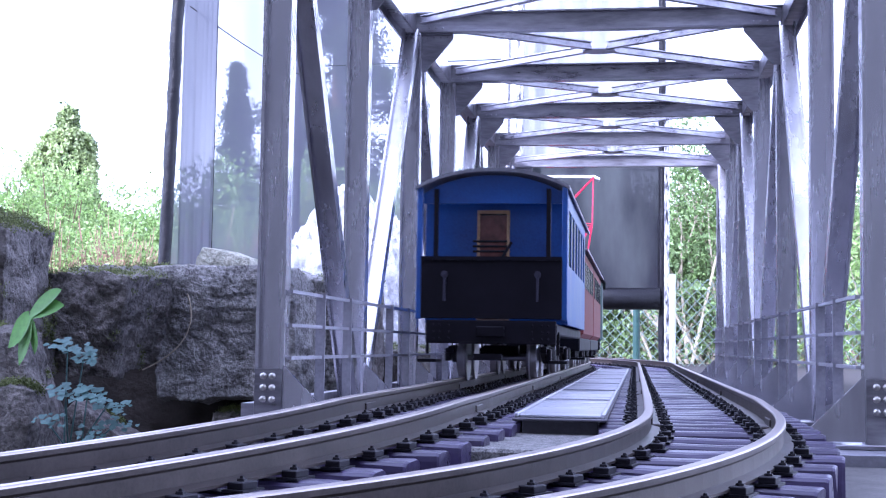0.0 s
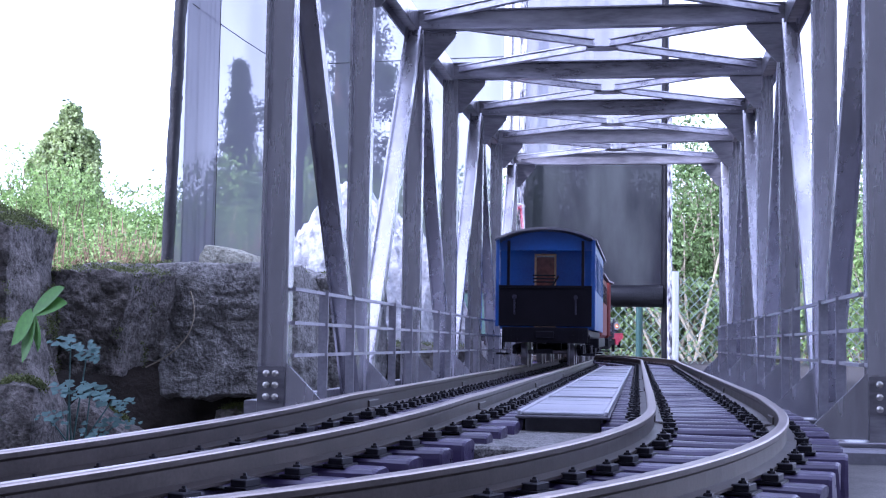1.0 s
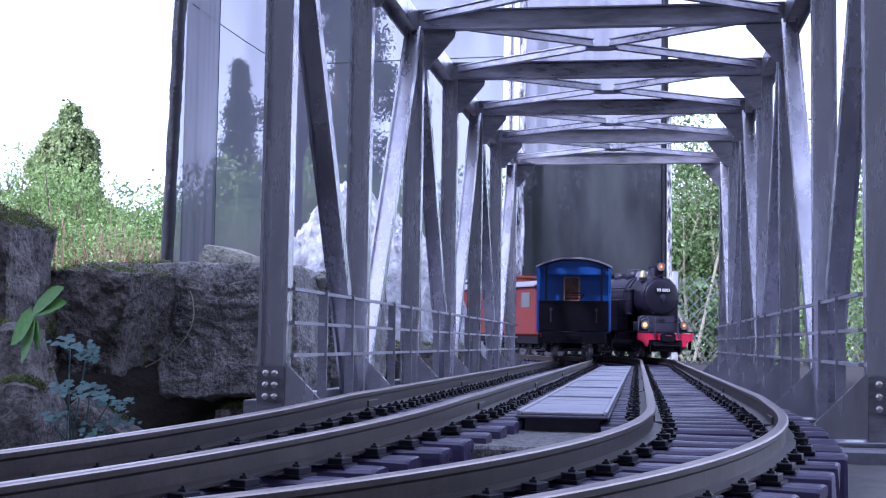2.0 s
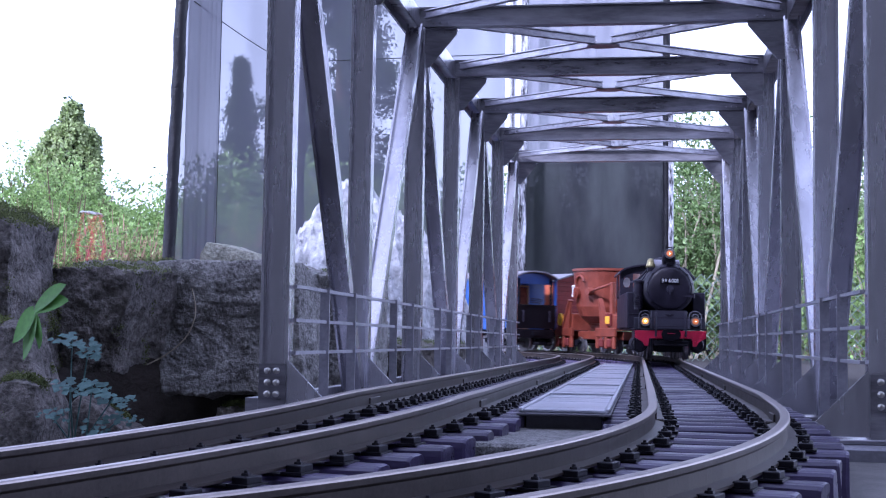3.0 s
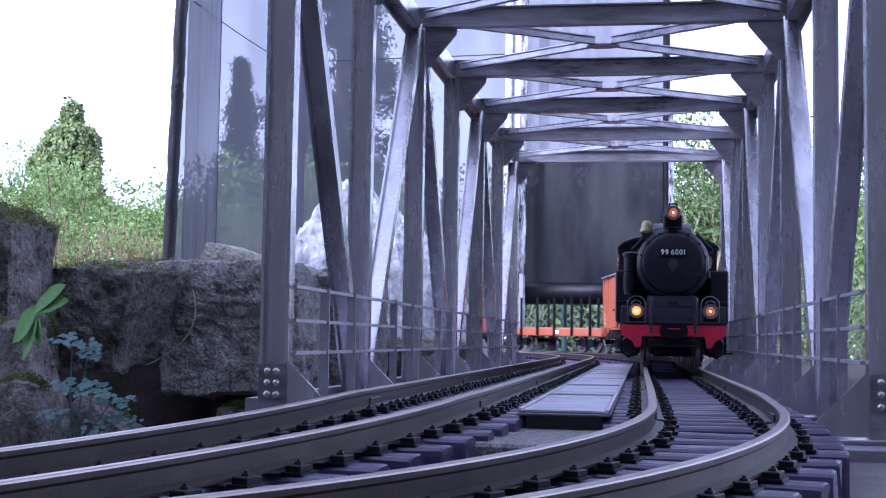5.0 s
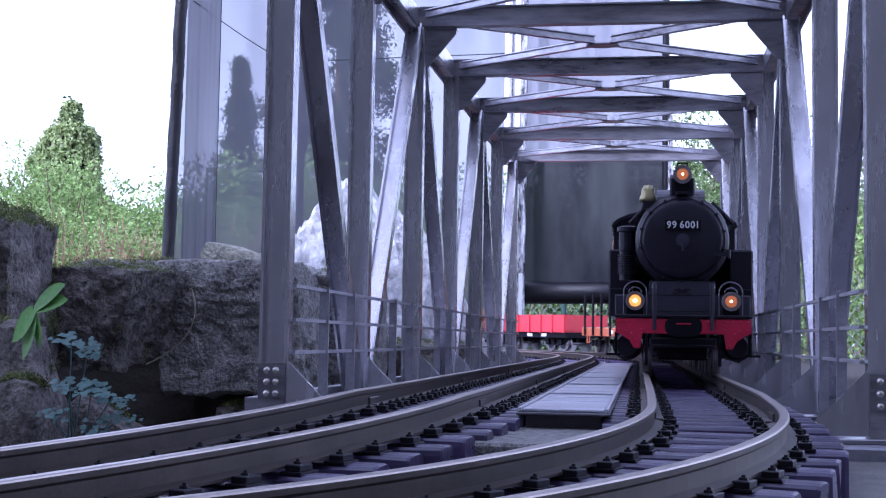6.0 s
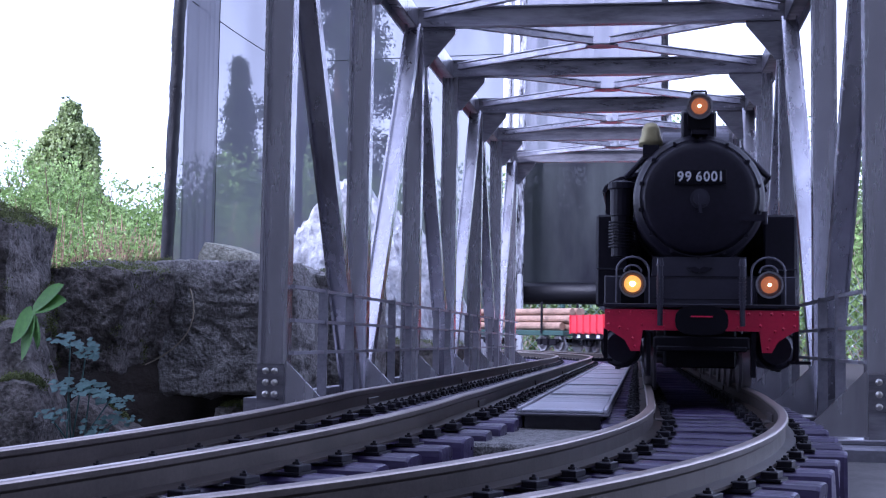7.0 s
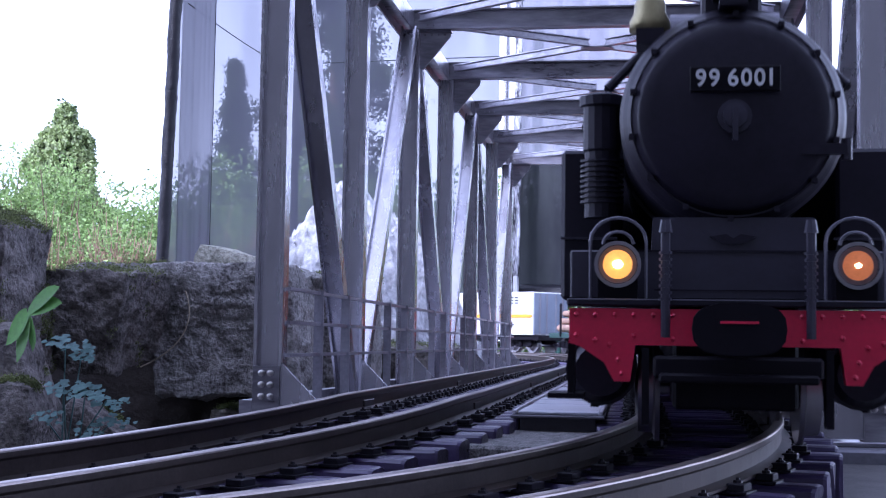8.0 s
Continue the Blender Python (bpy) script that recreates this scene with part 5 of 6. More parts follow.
def ivy_column(label, c, seed):
    """A dead conifer overgrown with ivy: a knobbly crown of hanging leaf bunches round a core coloured dark for inner
    shade.
    """
    rng = random.Random(seed)
    th = thing("ivy_clad_tree", label, "tree", m=Matrix.Translation(c))
    part("trunk", cyl(bmesh.new(), (0, 0, 0), (0, 0, 1.88), 0.06, 0.02, 8), M_BARK, th)
    prof = [(0.0, 0.44), (0.9, 0.40), (1.2, 0.34), (1.45, 0.28), (1.66, 0.25), (1.74, 0.20), (1.79, 0.085), (1.91, 0.06), (1.97, 0.02)]
    def radius(z):
        for (za, ra), (zb, rb) in zip(prof, prof[1:]):
            if z <= zb:
                return ra + (rb - ra) * (z - za) / (zb - za)
        return 0.0
    core, bunch = [], []
    for k in range(1500):
        z = 0.5 + 1.47 * rng.random() ** 0.8
        a = rng.uniform(0, 6.283)
        lump = 0.86 + 0.42 * noise.noise((math.cos(a) * 1.6, math.sin(a) * 1.6, z * 4.2 + seed))
        r = radius(z) * lump
        p = Vector((math.cos(a) * r, math.sin(a) * r, z))
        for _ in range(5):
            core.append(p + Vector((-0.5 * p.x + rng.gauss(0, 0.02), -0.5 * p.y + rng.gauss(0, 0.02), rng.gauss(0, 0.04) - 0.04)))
        if noise.noise((math.cos(a) * 3, math.sin(a) * 3, z * 7)) < 0.36:
            for j in range(22):
                bunch.append(p + Vector((rng.gauss(0, 0.017), rng.gauss(0, 0.017), -abs(rng.gauss(0, 0.05)) + 0.02)))
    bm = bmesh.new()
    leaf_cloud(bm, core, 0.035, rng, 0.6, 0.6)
    part("inner_foliage", bm, M_LEAF_D, th, "conifer-green inner sprays, dark for the shade inside the crown")["kind"] = "stuff"
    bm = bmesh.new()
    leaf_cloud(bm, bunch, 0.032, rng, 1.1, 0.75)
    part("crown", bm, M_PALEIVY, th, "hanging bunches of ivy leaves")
    return th


M_TWIG = mat("reddish_twig", (0.25, 0.13, 0.085), 0.8, 0.0, 0.4, 10, 0.2, color2=(0.42, 0.30, 0.19), island=0.4)
M_NET = bpy.data.materials.new("dark_shade_net")
M_NET.use_nodes = True
nt = M_NET.node_tree
tr_, mx_ = nt.nodes.new("ShaderNodeBsdfTransparent"), nt.nodes.new("ShaderNodeMixShader")
df_, tx_, rg_ = nt.nodes.new("ShaderNodeBsdfDiffuse"), nt.nodes.new("ShaderNodeTexNoise"), nt.nodes.new("ShaderNodeMapRange")
tc_, mp_ = nt.nodes.new("ShaderNodeTexCoord"), nt.nodes.new("ShaderNodeMapping")
mp_.inputs["Scale"].default_value = (5, 5, 1.6)
df_.inputs["Color"].default_value = (0.19, 0.19, 0.225, 1)
tx_.inputs["Scale"].default_value = 1.0
tx_.inputs["Detail"].default_value = 6
rg_.inputs["From Min"].default_value, rg_.inputs["From Max"].default_value = 0.3, 0.7
rg_.inputs["To Min"].default_value, rg_.inputs["To Max"].default_value = 0.66, 0.82
nt.links.new(tc_.outputs["Object"], mp_.inputs["Vector"])
nt.links.new(mp_.outputs[0], tx_.inputs["Vector"])
nt.links.new(tx_.outputs["Fac"], rg_.inputs["Value"])
nt.links.new(rg_.outputs[0], mx_.inputs["Fac"])
nt.links.new(tr_.outputs[0], mx_.inputs[1])
nt.links.new(df_.outputs[0], mx_.inputs[2])
nt.links.new(mx_.outputs[0], nt.nodes["Material Output"].inputs["Surface"])
M_NET3 = M_NET.copy()
M_NET3.name = "close_shade_net"
for nd in M_NET3.node_tree.nodes:
    if nd.bl_idname == "ShaderNodeMapRange":
        nd.inputs["To Min"].default_value, nd.inputs["To Max"].default_value = 0.86, 0.94
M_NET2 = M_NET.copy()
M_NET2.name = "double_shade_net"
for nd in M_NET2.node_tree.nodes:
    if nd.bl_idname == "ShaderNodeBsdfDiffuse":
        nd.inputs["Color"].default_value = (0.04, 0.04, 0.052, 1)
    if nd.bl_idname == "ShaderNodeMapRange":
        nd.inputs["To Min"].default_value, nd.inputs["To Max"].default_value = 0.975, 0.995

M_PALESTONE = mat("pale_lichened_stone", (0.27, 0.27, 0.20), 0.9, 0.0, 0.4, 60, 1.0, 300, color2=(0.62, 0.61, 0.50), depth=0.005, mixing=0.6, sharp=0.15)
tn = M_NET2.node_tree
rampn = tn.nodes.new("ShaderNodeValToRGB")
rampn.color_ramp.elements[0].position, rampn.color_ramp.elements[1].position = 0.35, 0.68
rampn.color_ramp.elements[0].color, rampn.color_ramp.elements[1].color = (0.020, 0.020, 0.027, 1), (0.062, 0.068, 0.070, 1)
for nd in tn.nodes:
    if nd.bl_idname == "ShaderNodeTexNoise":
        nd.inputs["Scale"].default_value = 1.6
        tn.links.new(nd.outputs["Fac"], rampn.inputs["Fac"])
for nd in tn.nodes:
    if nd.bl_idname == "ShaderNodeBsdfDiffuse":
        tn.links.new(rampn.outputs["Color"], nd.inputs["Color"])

# stones of the edging
stone("tall grey moss-topped stone at the end of the edging", (-0.489, 0.985, 0.082), (0.090, 0.10, 0.116), (4, 8, 4), 1, 0.80, 0.86, M_STONE_B, 60, 1.0, (-0.16, -0.2))
stone("grey mossy stone at the foot of the edging", (-0.444, 0.945, -0.004), (0.062, 0.07, 0.100), (0, -8, 8), 2, 0.34, 0.86, M_STONE_B, 50, 1.0, (-0.12, 0))
stone("low rounded brown-grey stone at the foot of the edging", (-0.402, 0.895, -0.018), (0.030, 0.05, 0.054), (0, 4, 0), 6, 0.0, 0.6, M_STONE_B)
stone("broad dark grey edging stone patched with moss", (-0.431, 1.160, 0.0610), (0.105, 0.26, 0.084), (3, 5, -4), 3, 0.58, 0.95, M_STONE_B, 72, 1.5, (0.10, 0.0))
stone("broad dressed grey edging stone, flat topped", (-0.335, 1.240, 0.0500), (0.130, 0.24, 0.112), (1.5, -2.5, 2), 4, 0.06, 0.96, None, 72, 1.05, (-0.05, -0.03))
stone("small pale mossy stone resting on the edging", (-0.352, 1.205, 0.1120), (0.056, 0.05, 0.030), (0, 12, 0), 19, 0.0, 0.55, M_PALESTONE)
stone("grey edging stone behind the truss with a green-stained top", (-0.256, 1.30, 0.045), (0.062, 0.12, 0.122), (5, 2, 6), 5, 0.45, 0.94)
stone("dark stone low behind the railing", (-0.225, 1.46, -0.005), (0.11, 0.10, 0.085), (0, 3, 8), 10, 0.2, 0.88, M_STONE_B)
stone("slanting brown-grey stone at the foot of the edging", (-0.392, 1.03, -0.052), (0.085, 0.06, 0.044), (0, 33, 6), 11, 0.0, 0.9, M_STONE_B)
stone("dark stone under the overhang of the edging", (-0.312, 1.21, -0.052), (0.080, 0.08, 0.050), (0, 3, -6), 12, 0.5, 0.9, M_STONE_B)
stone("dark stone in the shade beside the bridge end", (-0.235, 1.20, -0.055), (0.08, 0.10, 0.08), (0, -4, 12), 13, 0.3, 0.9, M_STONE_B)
# Rear stones added in near-black soil colour to paint the gap's deep shade.
stone("large stone behind the gap in the edging, coloured near black for shade", (-0.50, 1.36, -0.02), (0.20, 0.08, 0.15), (0, 3, 6), 15, 0.0, 0.9, M_SOIL, 24)
stone("rear stone closing the gap under the edging, coloured near black for shade", (-0.40, 1.40, -0.03), (0.34, 0.06, 0.12), (0, 0, 2), 14, 0.0, 0.9, M_SOIL, 24)


def mound():
    """A pale crumpled plaster hill."""
    bm = bmesh.new()
    n = 140
    vs = []
    for j in range(n + 1):
        row = []
        for i in range(n + 1):
            u, v = -1 + 2 * i / n, -1 + 2 * j / n
            r = min(1, math.hypot(u, v))
            h = 0.27 * (1 - r ** 1.7) ** 0.9 * (1 + 0.25 * noise.noise((u * 2, v * 2, 1)))
            c = 0.045 * abs(noise.noise((u * 6, v * 6, 5))) + 0.030 * abs(noise.noise((u * 14, v * 14, 9))) + 0.010 * abs(noise.noise((u * 24, v * 24, 2))) + 0.006 * abs(noise.noise((u * 48, v * 48, 7)))
            row.append(bm.verts.new((u * 0.19, v * 0.17, h - c + 0.02 * (1 - r))))
        vs.append(row)
    for j in range(n):
        for i in range(n):
            bm.faces.new((vs[j][i], vs[j][i + 1], vs[j + 1][i + 1], vs[j + 1][i]))
    me = part("plaster_hill", bm, M_ROCKET, None)
    me.matrix_basis = pose(-0.336, 1.74, -0.03)
    return tagged(me, "pale crumpled plaster model hill beside the line", "model hill")


mound()

# ---------------------------------------------------------------- net cage behind
def ribbed_pole(label, a, b, r, seed, material=None):
    """A pole wrapped in bunched black net."""
    a, b = Vector(a), Vector(b)
    bm = bmesh.new()
    n, seg = 160, 12
    rings = []
    for k in range(n + 1):
        p = a.lerp(b, k / n)
        ring = []
        for j in range(seg):
            t = 2 * math.pi * j / seg
            rr = r * (0.94 + 0.10 * noise.noise((k * 0.9, math.cos(t) * 2, math.sin(t) * 2 + seed)) + 0.22 * noise.noise((k * 0.10, math.cos(t) * 3, math.sin(t) * 3 + seed)))
            ring.append(bm.verts.new(p + Vector((math.cos(t) * rr, math.sin(t) * rr, 0))))
        rings.append(ring)
    for p, q in zip(rings, rings[1:]):
        for j in range(seg):
            bm.faces.new((p[j], p[(j + 1) % seg], q[(j + 1) % seg], q[j]))
    ob = part("net_pole", bm, material or M_NETPOLE, None, smooth=True)
    return tagged(ob, label, "pole", "poles of the net cage")


def net_sheet(label, x0, x1, z0, z1, y0, y1, material, seed, sag=0.02, panels=2):
    """A hung net of several breadths, with black seams between them."""
    th = thing("shade_net", label, "net", "nets of the cage")
    n, m = 24, 24
    for q in range(panels):
        bm = bmesh.new()
        vs = []
        for j in range(m + 1):
            row = []
            for i in range(n + 1):
                u, v = (q + i / n) / panels, j / m
                w = sag * noise.noise((u * 9, v * 1.2, seed)) + sag * 0.4 * noise.noise((u * 25, v * 2, seed + 4))
                row.append(bm.verts.new((x0 + (x1 - x0) * u, y0 + (y1 - y0) * u + w, z0 + (z1 - z0) * v - 0.1 * sag * math.sin(math.pi * u))))
            vs.append(row)
        for j in range(m):
            for i in range(n):
                bm.faces.new((vs[j][i], vs[j][i + 1], vs[j + 1][i + 1], vs[j + 1][i]))
        part("net_breadth", bm, material, th, smooth=True)
    return th


def seam(th, pts, r):
    bm = bmesh.new()
    for a, b in zip(pts, pts[1:]):
        cyl(bm, a, b, r, None, 6)
    part("seam_cord", bm, M_NETPOLE, th, "black seam cord")


ribbed_pole("black pole wrapped in bunched net at the cage corner", (-1.0946, 3.0, -0.04), (-1.068, 3.0, 1.05), 0.0155, 1)
strip_net = net_sheet("doubled dark strip of shade net at the cage corner", -1.070, -1.012, -0.02, 1.10, 3.04, 3.12, M_NET, 8, 0.008, 1)
ribbed_pole("slim black pole of the net cage", (-1.010, 3.9, -0.04), (-1.005, 3.9, 1.4), 0.012, 2)
side_net = net_sheet("dark translucent shade net hung beside the garden line", -1.085, -0.44, -0.02, 1.25, 3.0, 4.45, M_NET, 3, panels=3)
net_sheet("upper translucent shade net against the sky", -0.38, 0.11, 0.64, 1.35, 4.5, 4.5, M_NET3, 5)
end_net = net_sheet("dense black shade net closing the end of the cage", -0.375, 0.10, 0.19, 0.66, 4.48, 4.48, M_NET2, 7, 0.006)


M_ROPE = mat("silvery_twisted_film", (0.05, 0.05, 0.06), 0.3, 0.3, 0.3, 16, 0.3, 60, color2=(0.75, 0.75, 0.8), sharp=0.08, stretch=(3, 3, 0.8))


def pipe(label, a, b, r, material, category="pipe"):
    ob = part("upright_pipe", cyl(bmesh.new(), a, b, r, None, 12), material, None)
    return tagged(ob, label, category)


pipe("thin grey upright pipe behind the net", (-0.43, 4.6, -0.04), (-0.43, 4.6, 1.4), 0.012, M_ALU)
ribbed_pole("pole with twisted silvery net rope", (-0.375, 4.4, -0.04), (-0.368, 4.4, 1.3), 0.014, 4, M_ROPE)
pipe("white plastic upright post below the net", (-0.365, 4.3, -0.04), (-0.365, 4.3, 0.26), 0.007, M_WHITE, "post")
ribbed_pole("twisted silvery film rope down the edge of the net", (0.122, 4.42, -0.04), (0.120, 4.42, 0.80), 0.009, 9, M_ROPE)
ribbed_pole("slim dark net pole at the end of the cage", (0.107, 4.45, -0.04), (0.105, 4.45, 1.4), 0.013, 6)
pipe("grey fence upright under the net edge", (0.02, 5.4, -0.04), (0.02, 5.4, 0.25), 0.014, M_GREEN, "post")
pipe("white fence post beside the green hedge", (0.160, 5.3, -0.04), (0.160, 5.3, 0.335), 0.014, M_WHITE, "post")
bm = bmesh.new()
cyl(bm, (-0.38, 4.44, 0.202), (0.10, 4.44, 0.203), 0.034, 0.038, 14)
for v in bm.verts:
    v.co += Vector((0, 0, 0.01 * noise.noise(v.co * 20)))
part("net_roll", bm, M_NETPOLE, end_net, "rolled black net along the lower edge", smooth=True)
seam(strip_net, [Vector((-1.012, 3.118, -0.02 + 1.12 * k / 8)) for k in range(9)], 0.001)
seam(side_net, [Vector((-1.06 + 0.22 * k / 8, 3.05 + 0.45 * k / 8, 0.86 - 0.10 * math.sin(0.5 * math.pi * k / 8))) for k in range(9)], 0.0014)
seam(side_net, [Vector((-0.82 + 0.38 * k / 8, 3.48 + 0.95 * k / 8, 0.80 + 0.22 * k / 8)) for k in range(9)], 0.0016)
# chain-link fence
fence = thing("chain_link_fence", "green wire chain-link fence behind the line", "fence", m=Matrix.Translation((0, 5.6, 0)))
bm = bmesh.new()
for k in range(-60, 40):
    x = k * 0.045
    for s in (-1, 1):
        cyl(bm, (x, 0.004 * s, -0.04), (x + s * 0.36, 0.004 * s, 0.33), 0.0015, None, 4, False)
ob = part("wire_mesh", bm, mat("fence_wire", (0.20, 0.26, 0.23), 0.5, 0.3), fence, "pale green diamond wire")
ob["kind"] = "stuff"
for x in (-2.2, -1.2, -0.3, 0.75, 1.6):
    part("fence_post", cyl(bmesh.new(), (x, 0, -0.04), (x, 0, 0.36), 0.012, None, 10), M_GREEN, fence)

# ---------------------------------------------------------------- planting
M_IVY = mat("ivy_green", (0.12, 0.21, 0.07), 0.45, 0.0, 0.4, 5, 0.1, 60, color2=(0.30, 0.42, 0.16), thin=0.35, island=0.45)
M_PALETWIG = mat("pale_twig", (0.38, 0.33, 0.24), 0.8, 0.0, 0.3, 10, 0.2)
ivy_column("narrow ivy-clad dead conifer with a knobbly top", (-4.56, 10.0, -0.05), 11)
conifer("tall dark drooping conifer beyond the net", (-4.40, 14.0, -0.1), 3.25, 1.35, 60000, 0.034, 12, M_LEAF_D, 0.85)
conifer("dark conifer beyond the net", (-3.9, 14.5, -0.1), 2.6, 1.5, 28000, 0.034, 13, M_LEAF_D, 0.8)
conifer("tall dark conifer with hanging sprays", (-2.80, 12.0, -0.1), 4.8, 1.7, 90000, 0.04, 14, M_LEAF_D, 0.3)
for k, (x, y, w, h) in enumerate(((-4.0, 8.2, 1.15, 1.50), (-3.2, 7.6, 0.9, 1.0), (-4.6, 7.4, 1.3, 1.34), (-2.85, 8.2, 0.6, 1.25))):
    bush("shrub", "fresh green shrub with bare reddish stems below", (x, y, -0.05), (w, 0.9, h), 38000, 0.026, 20 + k, M_LEAF, 150, "shrub", M_BARK)
bush("dogwood", "low thicket of bare reddish stems below the shrubs", (-2.36, 6.0, -0.05), (1.05, 0.5, 0.84), 9000, 0.02, 27, M_LEAF, 520, "shrub", None, 0.3, 0.28)
for k in range(3):
    bush("hedge_bush", "dense green hedge bush behind the shrubs", (-5.2 + k * 0.9, 9.5, -0.05), (1.2, 0.7, 1.25), 14000, 0.036, 36 + k, M_LEAF, 60, "hedge")
for k in range(6):
    bush("hedge_bush", "dense green hedge bush behind the cage", (-3.2 + k * 1.0, 9.0 + 0.3 * (k % 2), -0.05), (1.3, 0.8, 1.55), 18000, 0.036, 30 + k, M_LEAF, 60, "hedge")
bush("ivy_bank", "bright green ivy and slanting bare twigs behind the fence", (0.44, 6.6, -0.05), (0.9, 0.6, 1.45), 46000, 0.024, 41, M_IVY, 110, "ivy", M_PALETWIG, 0.0, 0.45)
bush("ivy_bank", "bright green ivy and slanting bare twigs behind the fence", (-0.4, 6.9, -0.05), (1.3, 0.6, 0.9), 30000, 0.026, 42, M_IVY, 90, "ivy", M_PALETWIG, 0.0, 0.4)
bush("garden_shrub", "pale green garden shrub beyond the bridge", (1.25, 6.0, -0.05), (0.9, 0.8, 0.75), 6000, 0.03, 43, M_LEAF, 40, "shrub", M_PALETWIG)
bush("garden_shrub", "pale green garden shrub beyond the bridge", (0.95, 3.6, -0.05), (0.5, 0.5, 0.26), 4000, 0.018, 44, M_LEAF, 30, "shrub", M_PALETWIG)


def divided_leaf(bm, c, size, rng, tilt):
    """A flat lobed leaf of small rounded leaflets."""
    for k in range(17):
        a = rng.uniform(0, 6.283)
        d = size * rng.uniform(0.08, 0.6)
        p = Vector((math.cos(a) * d, math.sin(a) * d * 0.6, math.sin(a) * d * 0.35 + tilt * math.cos(a) * d))
        s = size * rng.uniform(0.07, 0.125)
        ring = []
        for j in range(7):
            t = 6.283 * j / 7
            rr = s * (1 + 0.25 * math.sin(3 * t + k))
            ring.append(bm.verts.new(c + p + Vector((math.cos(t) * rr, math.sin(t) * rr * 0.7, math.sin(t) * rr * 0.55 + 0.0006 * rng.random()))))
        bm.faces.new(ring)


M_BLUELEAF = mat("blue_green_leaf", (0.06, 0.14, 0.13), 0.55, 0.0, 0.3, 60, 0.1, 300, color2=(0.15, 0.28, 0.26), thin=0.3)
M_BRIGHTLEAF = mat("fresh_leaf", (0.10, 0.28, 0.04), 0.5, 0.0, 0.3, 40, 0.1, 300)


def corydalis(c, leaves, seed):
    rng = random.Random(seed)
    th = thing("woodland_plant", "blue-green lobed-leaf plant growing at the stones", "plant", "plants at the stones", m=Matrix.Translation(c))
    for x, y, z, s in leaves:
        bm = bmesh.new()
        cyl(bm, (rng.uniform(-0.008, 0.008), 0, -0.03), (x, y, z), 0.0007, 0.0005, 5)
        st = part("stem", bm, M_BLUELEAF, th)
        bm = bmesh.new()
        divided_leaf(bm, Vector((x, y, z)), s, rng, rng.uniform(-0.3, 0.2))
        divided_leaf(bm, Vector((x + s * 0.25, y, z - s * 0.12)), s * 0.7, rng, rng.uniform(-0.3, 0.1))
        part("leaf", bm, M_BLUELEAF, st)
    return th


corydalis((-0.352, 0.86, -0.01), [(-0.004, 0.0, 0.047, 0.026), (0.008, 0, 0.040, 0.022), (0.0, -0.01, 0.017, 0.03), (0.016, -0.01, 0.016, 0.028), (0.027, 0, 0.008, 0.024), (0.034, 0.0, -0.004, 0.022), (-0.012, -0.012, -0.004, 0.020), (0.020, -0.012, -0.012, 0.022)], 3)


def broad_plant(c, leaves, label):
    th = thing("broadleaf_plant", label, "plant", "plants at the stones", m=Matrix.Translation(c))
    for d, up, length, width in leaves:
        bm = bmesh.new()
        rows = []
        for k in range(7):
            u = k / 6
            w = width * math.sin(math.pi * min(1, 0.12 + u * 0.88)) ** 0.8 * (1 if u < 1 else 0.05)
            p = Vector((math.cos(d) * length * u, -0.1 * length * u, up * length * u - 0.5 * length * u * u * 0.6))
            side = Vector((-math.sin(d) * 0.6, 0.3, 0.3 + abs(math.cos(d)) * 0.6)).normalized()
            rows.append([bm.verts.new(p - side * w * 0.5), bm.verts.new(p - Vector((0, 0, w * 0.15))), bm.verts.new(p + side * w * 0.5)])
        for a, b in zip(rows, rows[1:]):
            bm.faces.new((a[0], a[1], b[1], b[0]))
            bm.faces.new((a[1], a[2], b[2], b[1]))
        part("leaf", bm, M_BRIGHTLEAF, th, smooth=True)
    return th


broad_plant((-0.394, 0.88, 0.058), [(0.35, 1.0, 0.026, 0.012), (0.1, 0.55, 0.027, 0.013), (2.4, -0.9, 0.020, 0.016), (1.3, -1.1, 0.020, 0.016), (1.9, -1.6, 0.019, 0.015)], "fresh green broad-leaved sprout between the stones")
# curled straw on the stone
bm = bmesh.new()
p0, p1, p2 = Vector((-0.352, 1.088, 0.082)), Vector((-0.334, 1.085, 0.040)), Vector((-0.388, 1.082, 0.016))
pts = [p0.lerp(p1, k / 12).lerp(p1.lerp(p2, k / 12), k / 12) for k in range(13)]
for a, b in zip(pts, pts[1:]):
    cyl(bm, a, b, 0.0006, None, 5)
tagged(part("dry_straw", bm, M_PALETWIG), "thin curled dry straw against the stone", "straw")


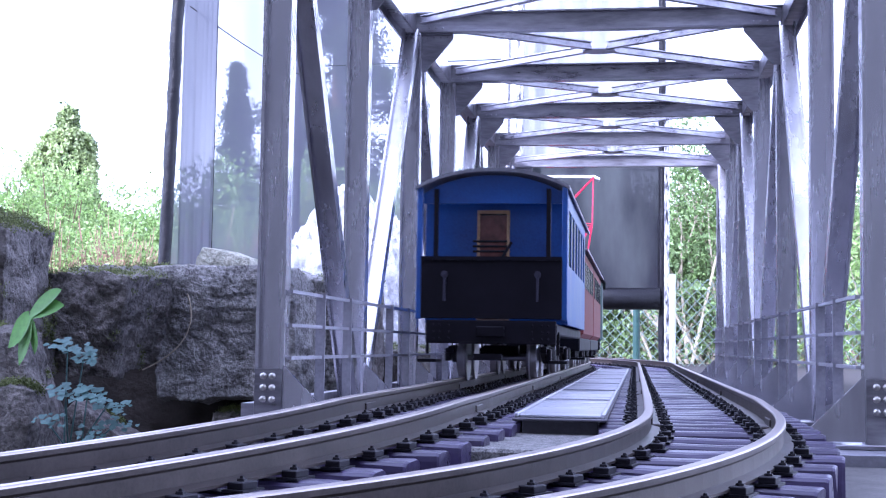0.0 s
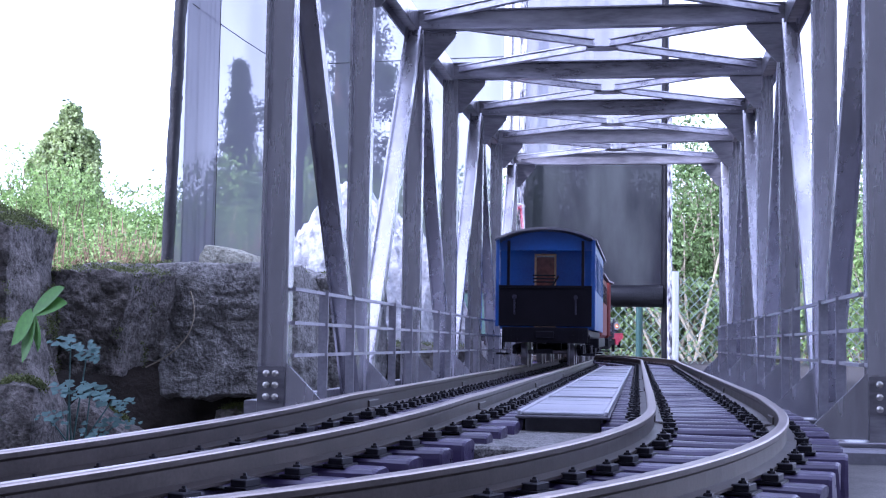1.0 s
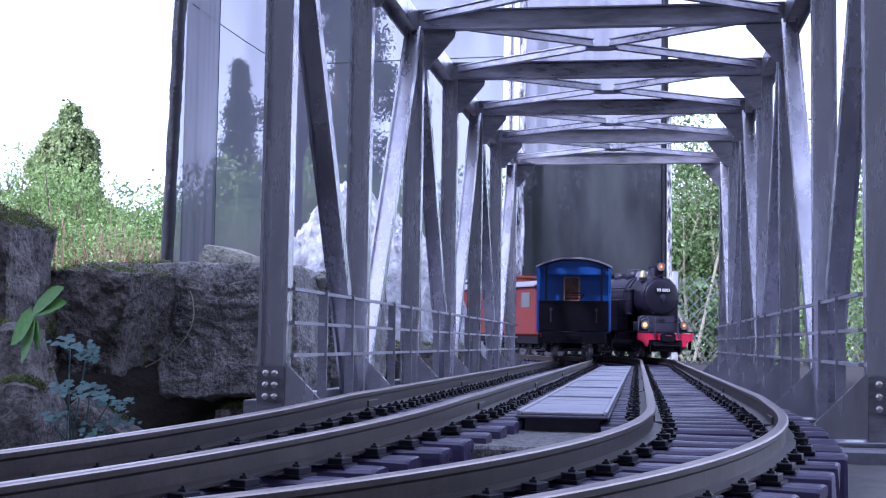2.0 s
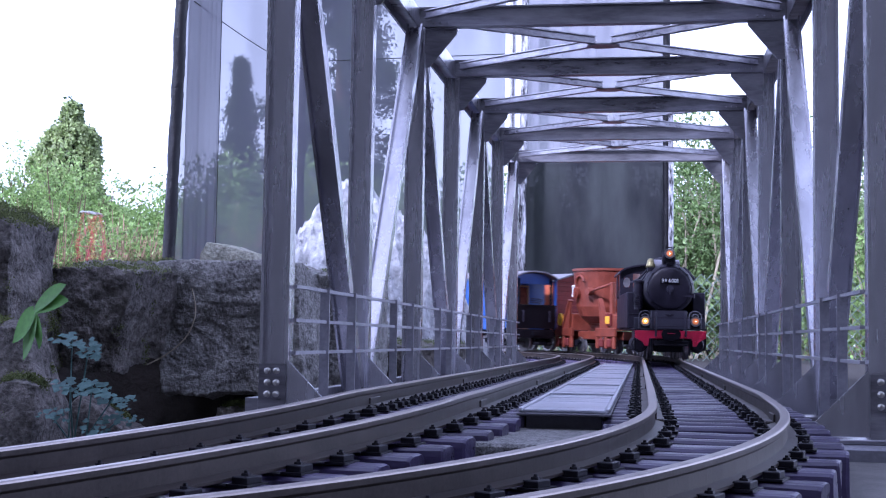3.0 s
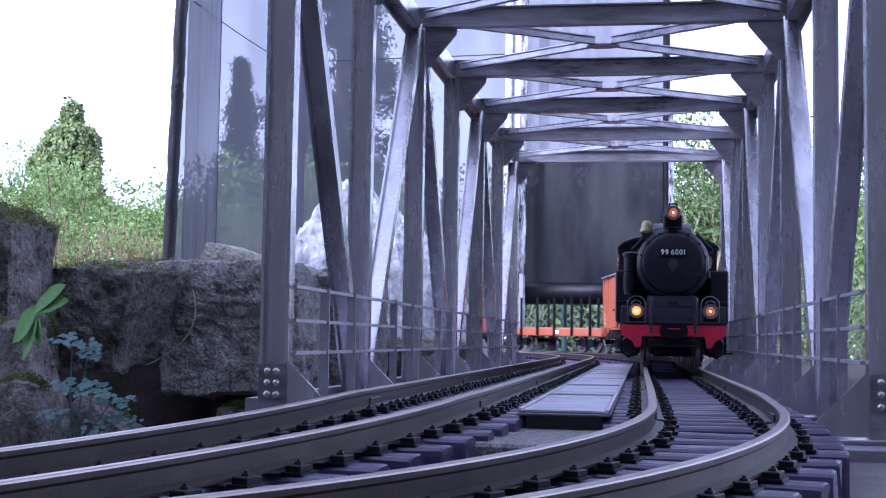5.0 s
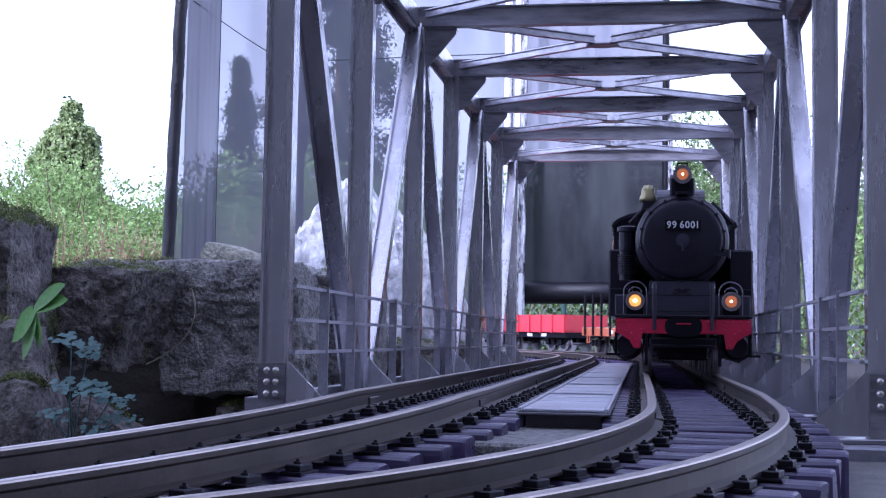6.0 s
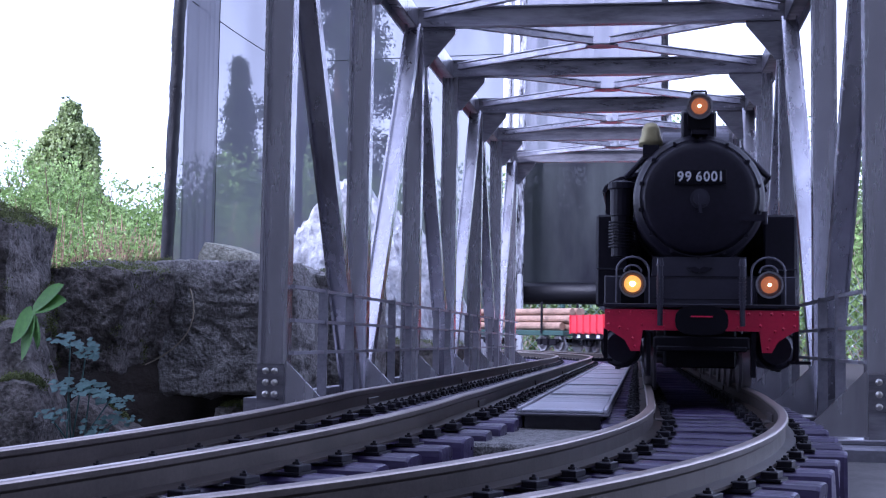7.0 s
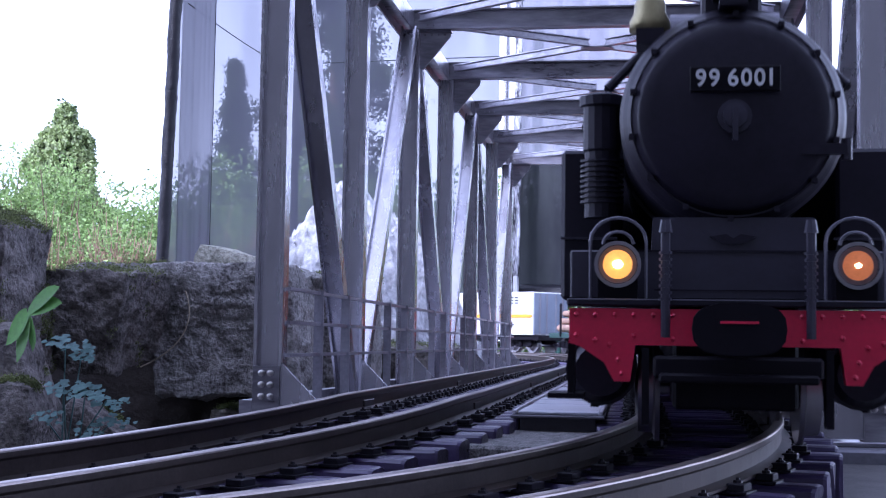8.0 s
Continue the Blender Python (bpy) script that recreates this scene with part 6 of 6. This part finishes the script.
# ---------------------------------------------------------------- movement
def glide(t, knots):
    """Runs smoothly through (time, value) knots."""
    ts, vs = [k[0] for k in knots], [k[1] for k in knots]
    n = len(ts)
    sl = []
    for i in range(n):
        a, b = max(0, i - 1), min(n - 1, i + 1)
        sl.append((vs[b] - vs[a]) / (ts[b] - ts[a]))
    for i in range(n - 1):
        if t <= ts[i + 1] or i == n - 2:
            h = ts[i + 1] - ts[i]
            u = (t - ts[i]) / h
            return ((2 * u ** 3 - 3 * u * u + 1) * vs[i] + (u ** 3 - 2 * u * u + u) * h * sl[i] + (3 * u * u - 2 * u ** 3) * vs[i + 1] + (u ** 3 - u * u) * h * sl[i + 1])


HEAD_R = [(0.0, 2.545), (2.0, 1.998), (3.0, 1.726), (4.0, 1.446), (6.0, 0.907), (7.0, 0.638), (7.5, 0.503), (8.0, 0.366)]
TAIL_L = [(0.0, 0.840), (0.5, 1.065), (1.0, 1.29), (1.5, 1.51), (2.0, 1.74), (2.8, 2.12), (3.2, 2.32), (5.0, 3.1), (8.0, 4.5)]


def on_line(line, origin, pa, pb):
    """The pose of a vehicle whose pivots stand at pa and pb, with its origin at that length."""
    a, _ = line.at(pa)
    b, _ = line.at(pb)
    a.z, b.z = grade(a.y, line.fall, line.brow), grade(b.y, line.fall, line.brow)
    d = (b - a).normalized()
    p = a + d * (origin - pa)
    return Matrix.Translation(p + Vector((0, 0, RT))) @ Matrix.Rotation(math.atan2(-d.x, d.y), 4, "Z") @ Matrix.Rotation(math.asin(d.z), 4, "X")


def motions():
    for train, line, knots, step in ((TRAIN_R, LINE_R, HEAD_R, 2), (TRAIN_L, LINE_L, TAIL_L, 1)):
        for th, mid, pa, pb, _ in train:
            rows = []
            for k in range(41):
                t = k * 0.2
                s = glide(t, knots)
                rows.append((t, on_line(line, s + mid, s + pa, s + pb)))
            walk(th, rows)
            # wheels roll with the distance run
            for ob in th.children_recursive:
                if ob.name.split(".")[0] == "wheelset":
                    hub = ob.matrix_basis.translation.copy()
                    turns = []
                    for f in range(0, 241, step):
                        t = f / FPS
                        turns.append((t, Matrix.Translation(hub) @ Matrix.Rotation(-glide(t, knots) / hub.z, 4, "X")))
                    walk(ob, turns)


motions()
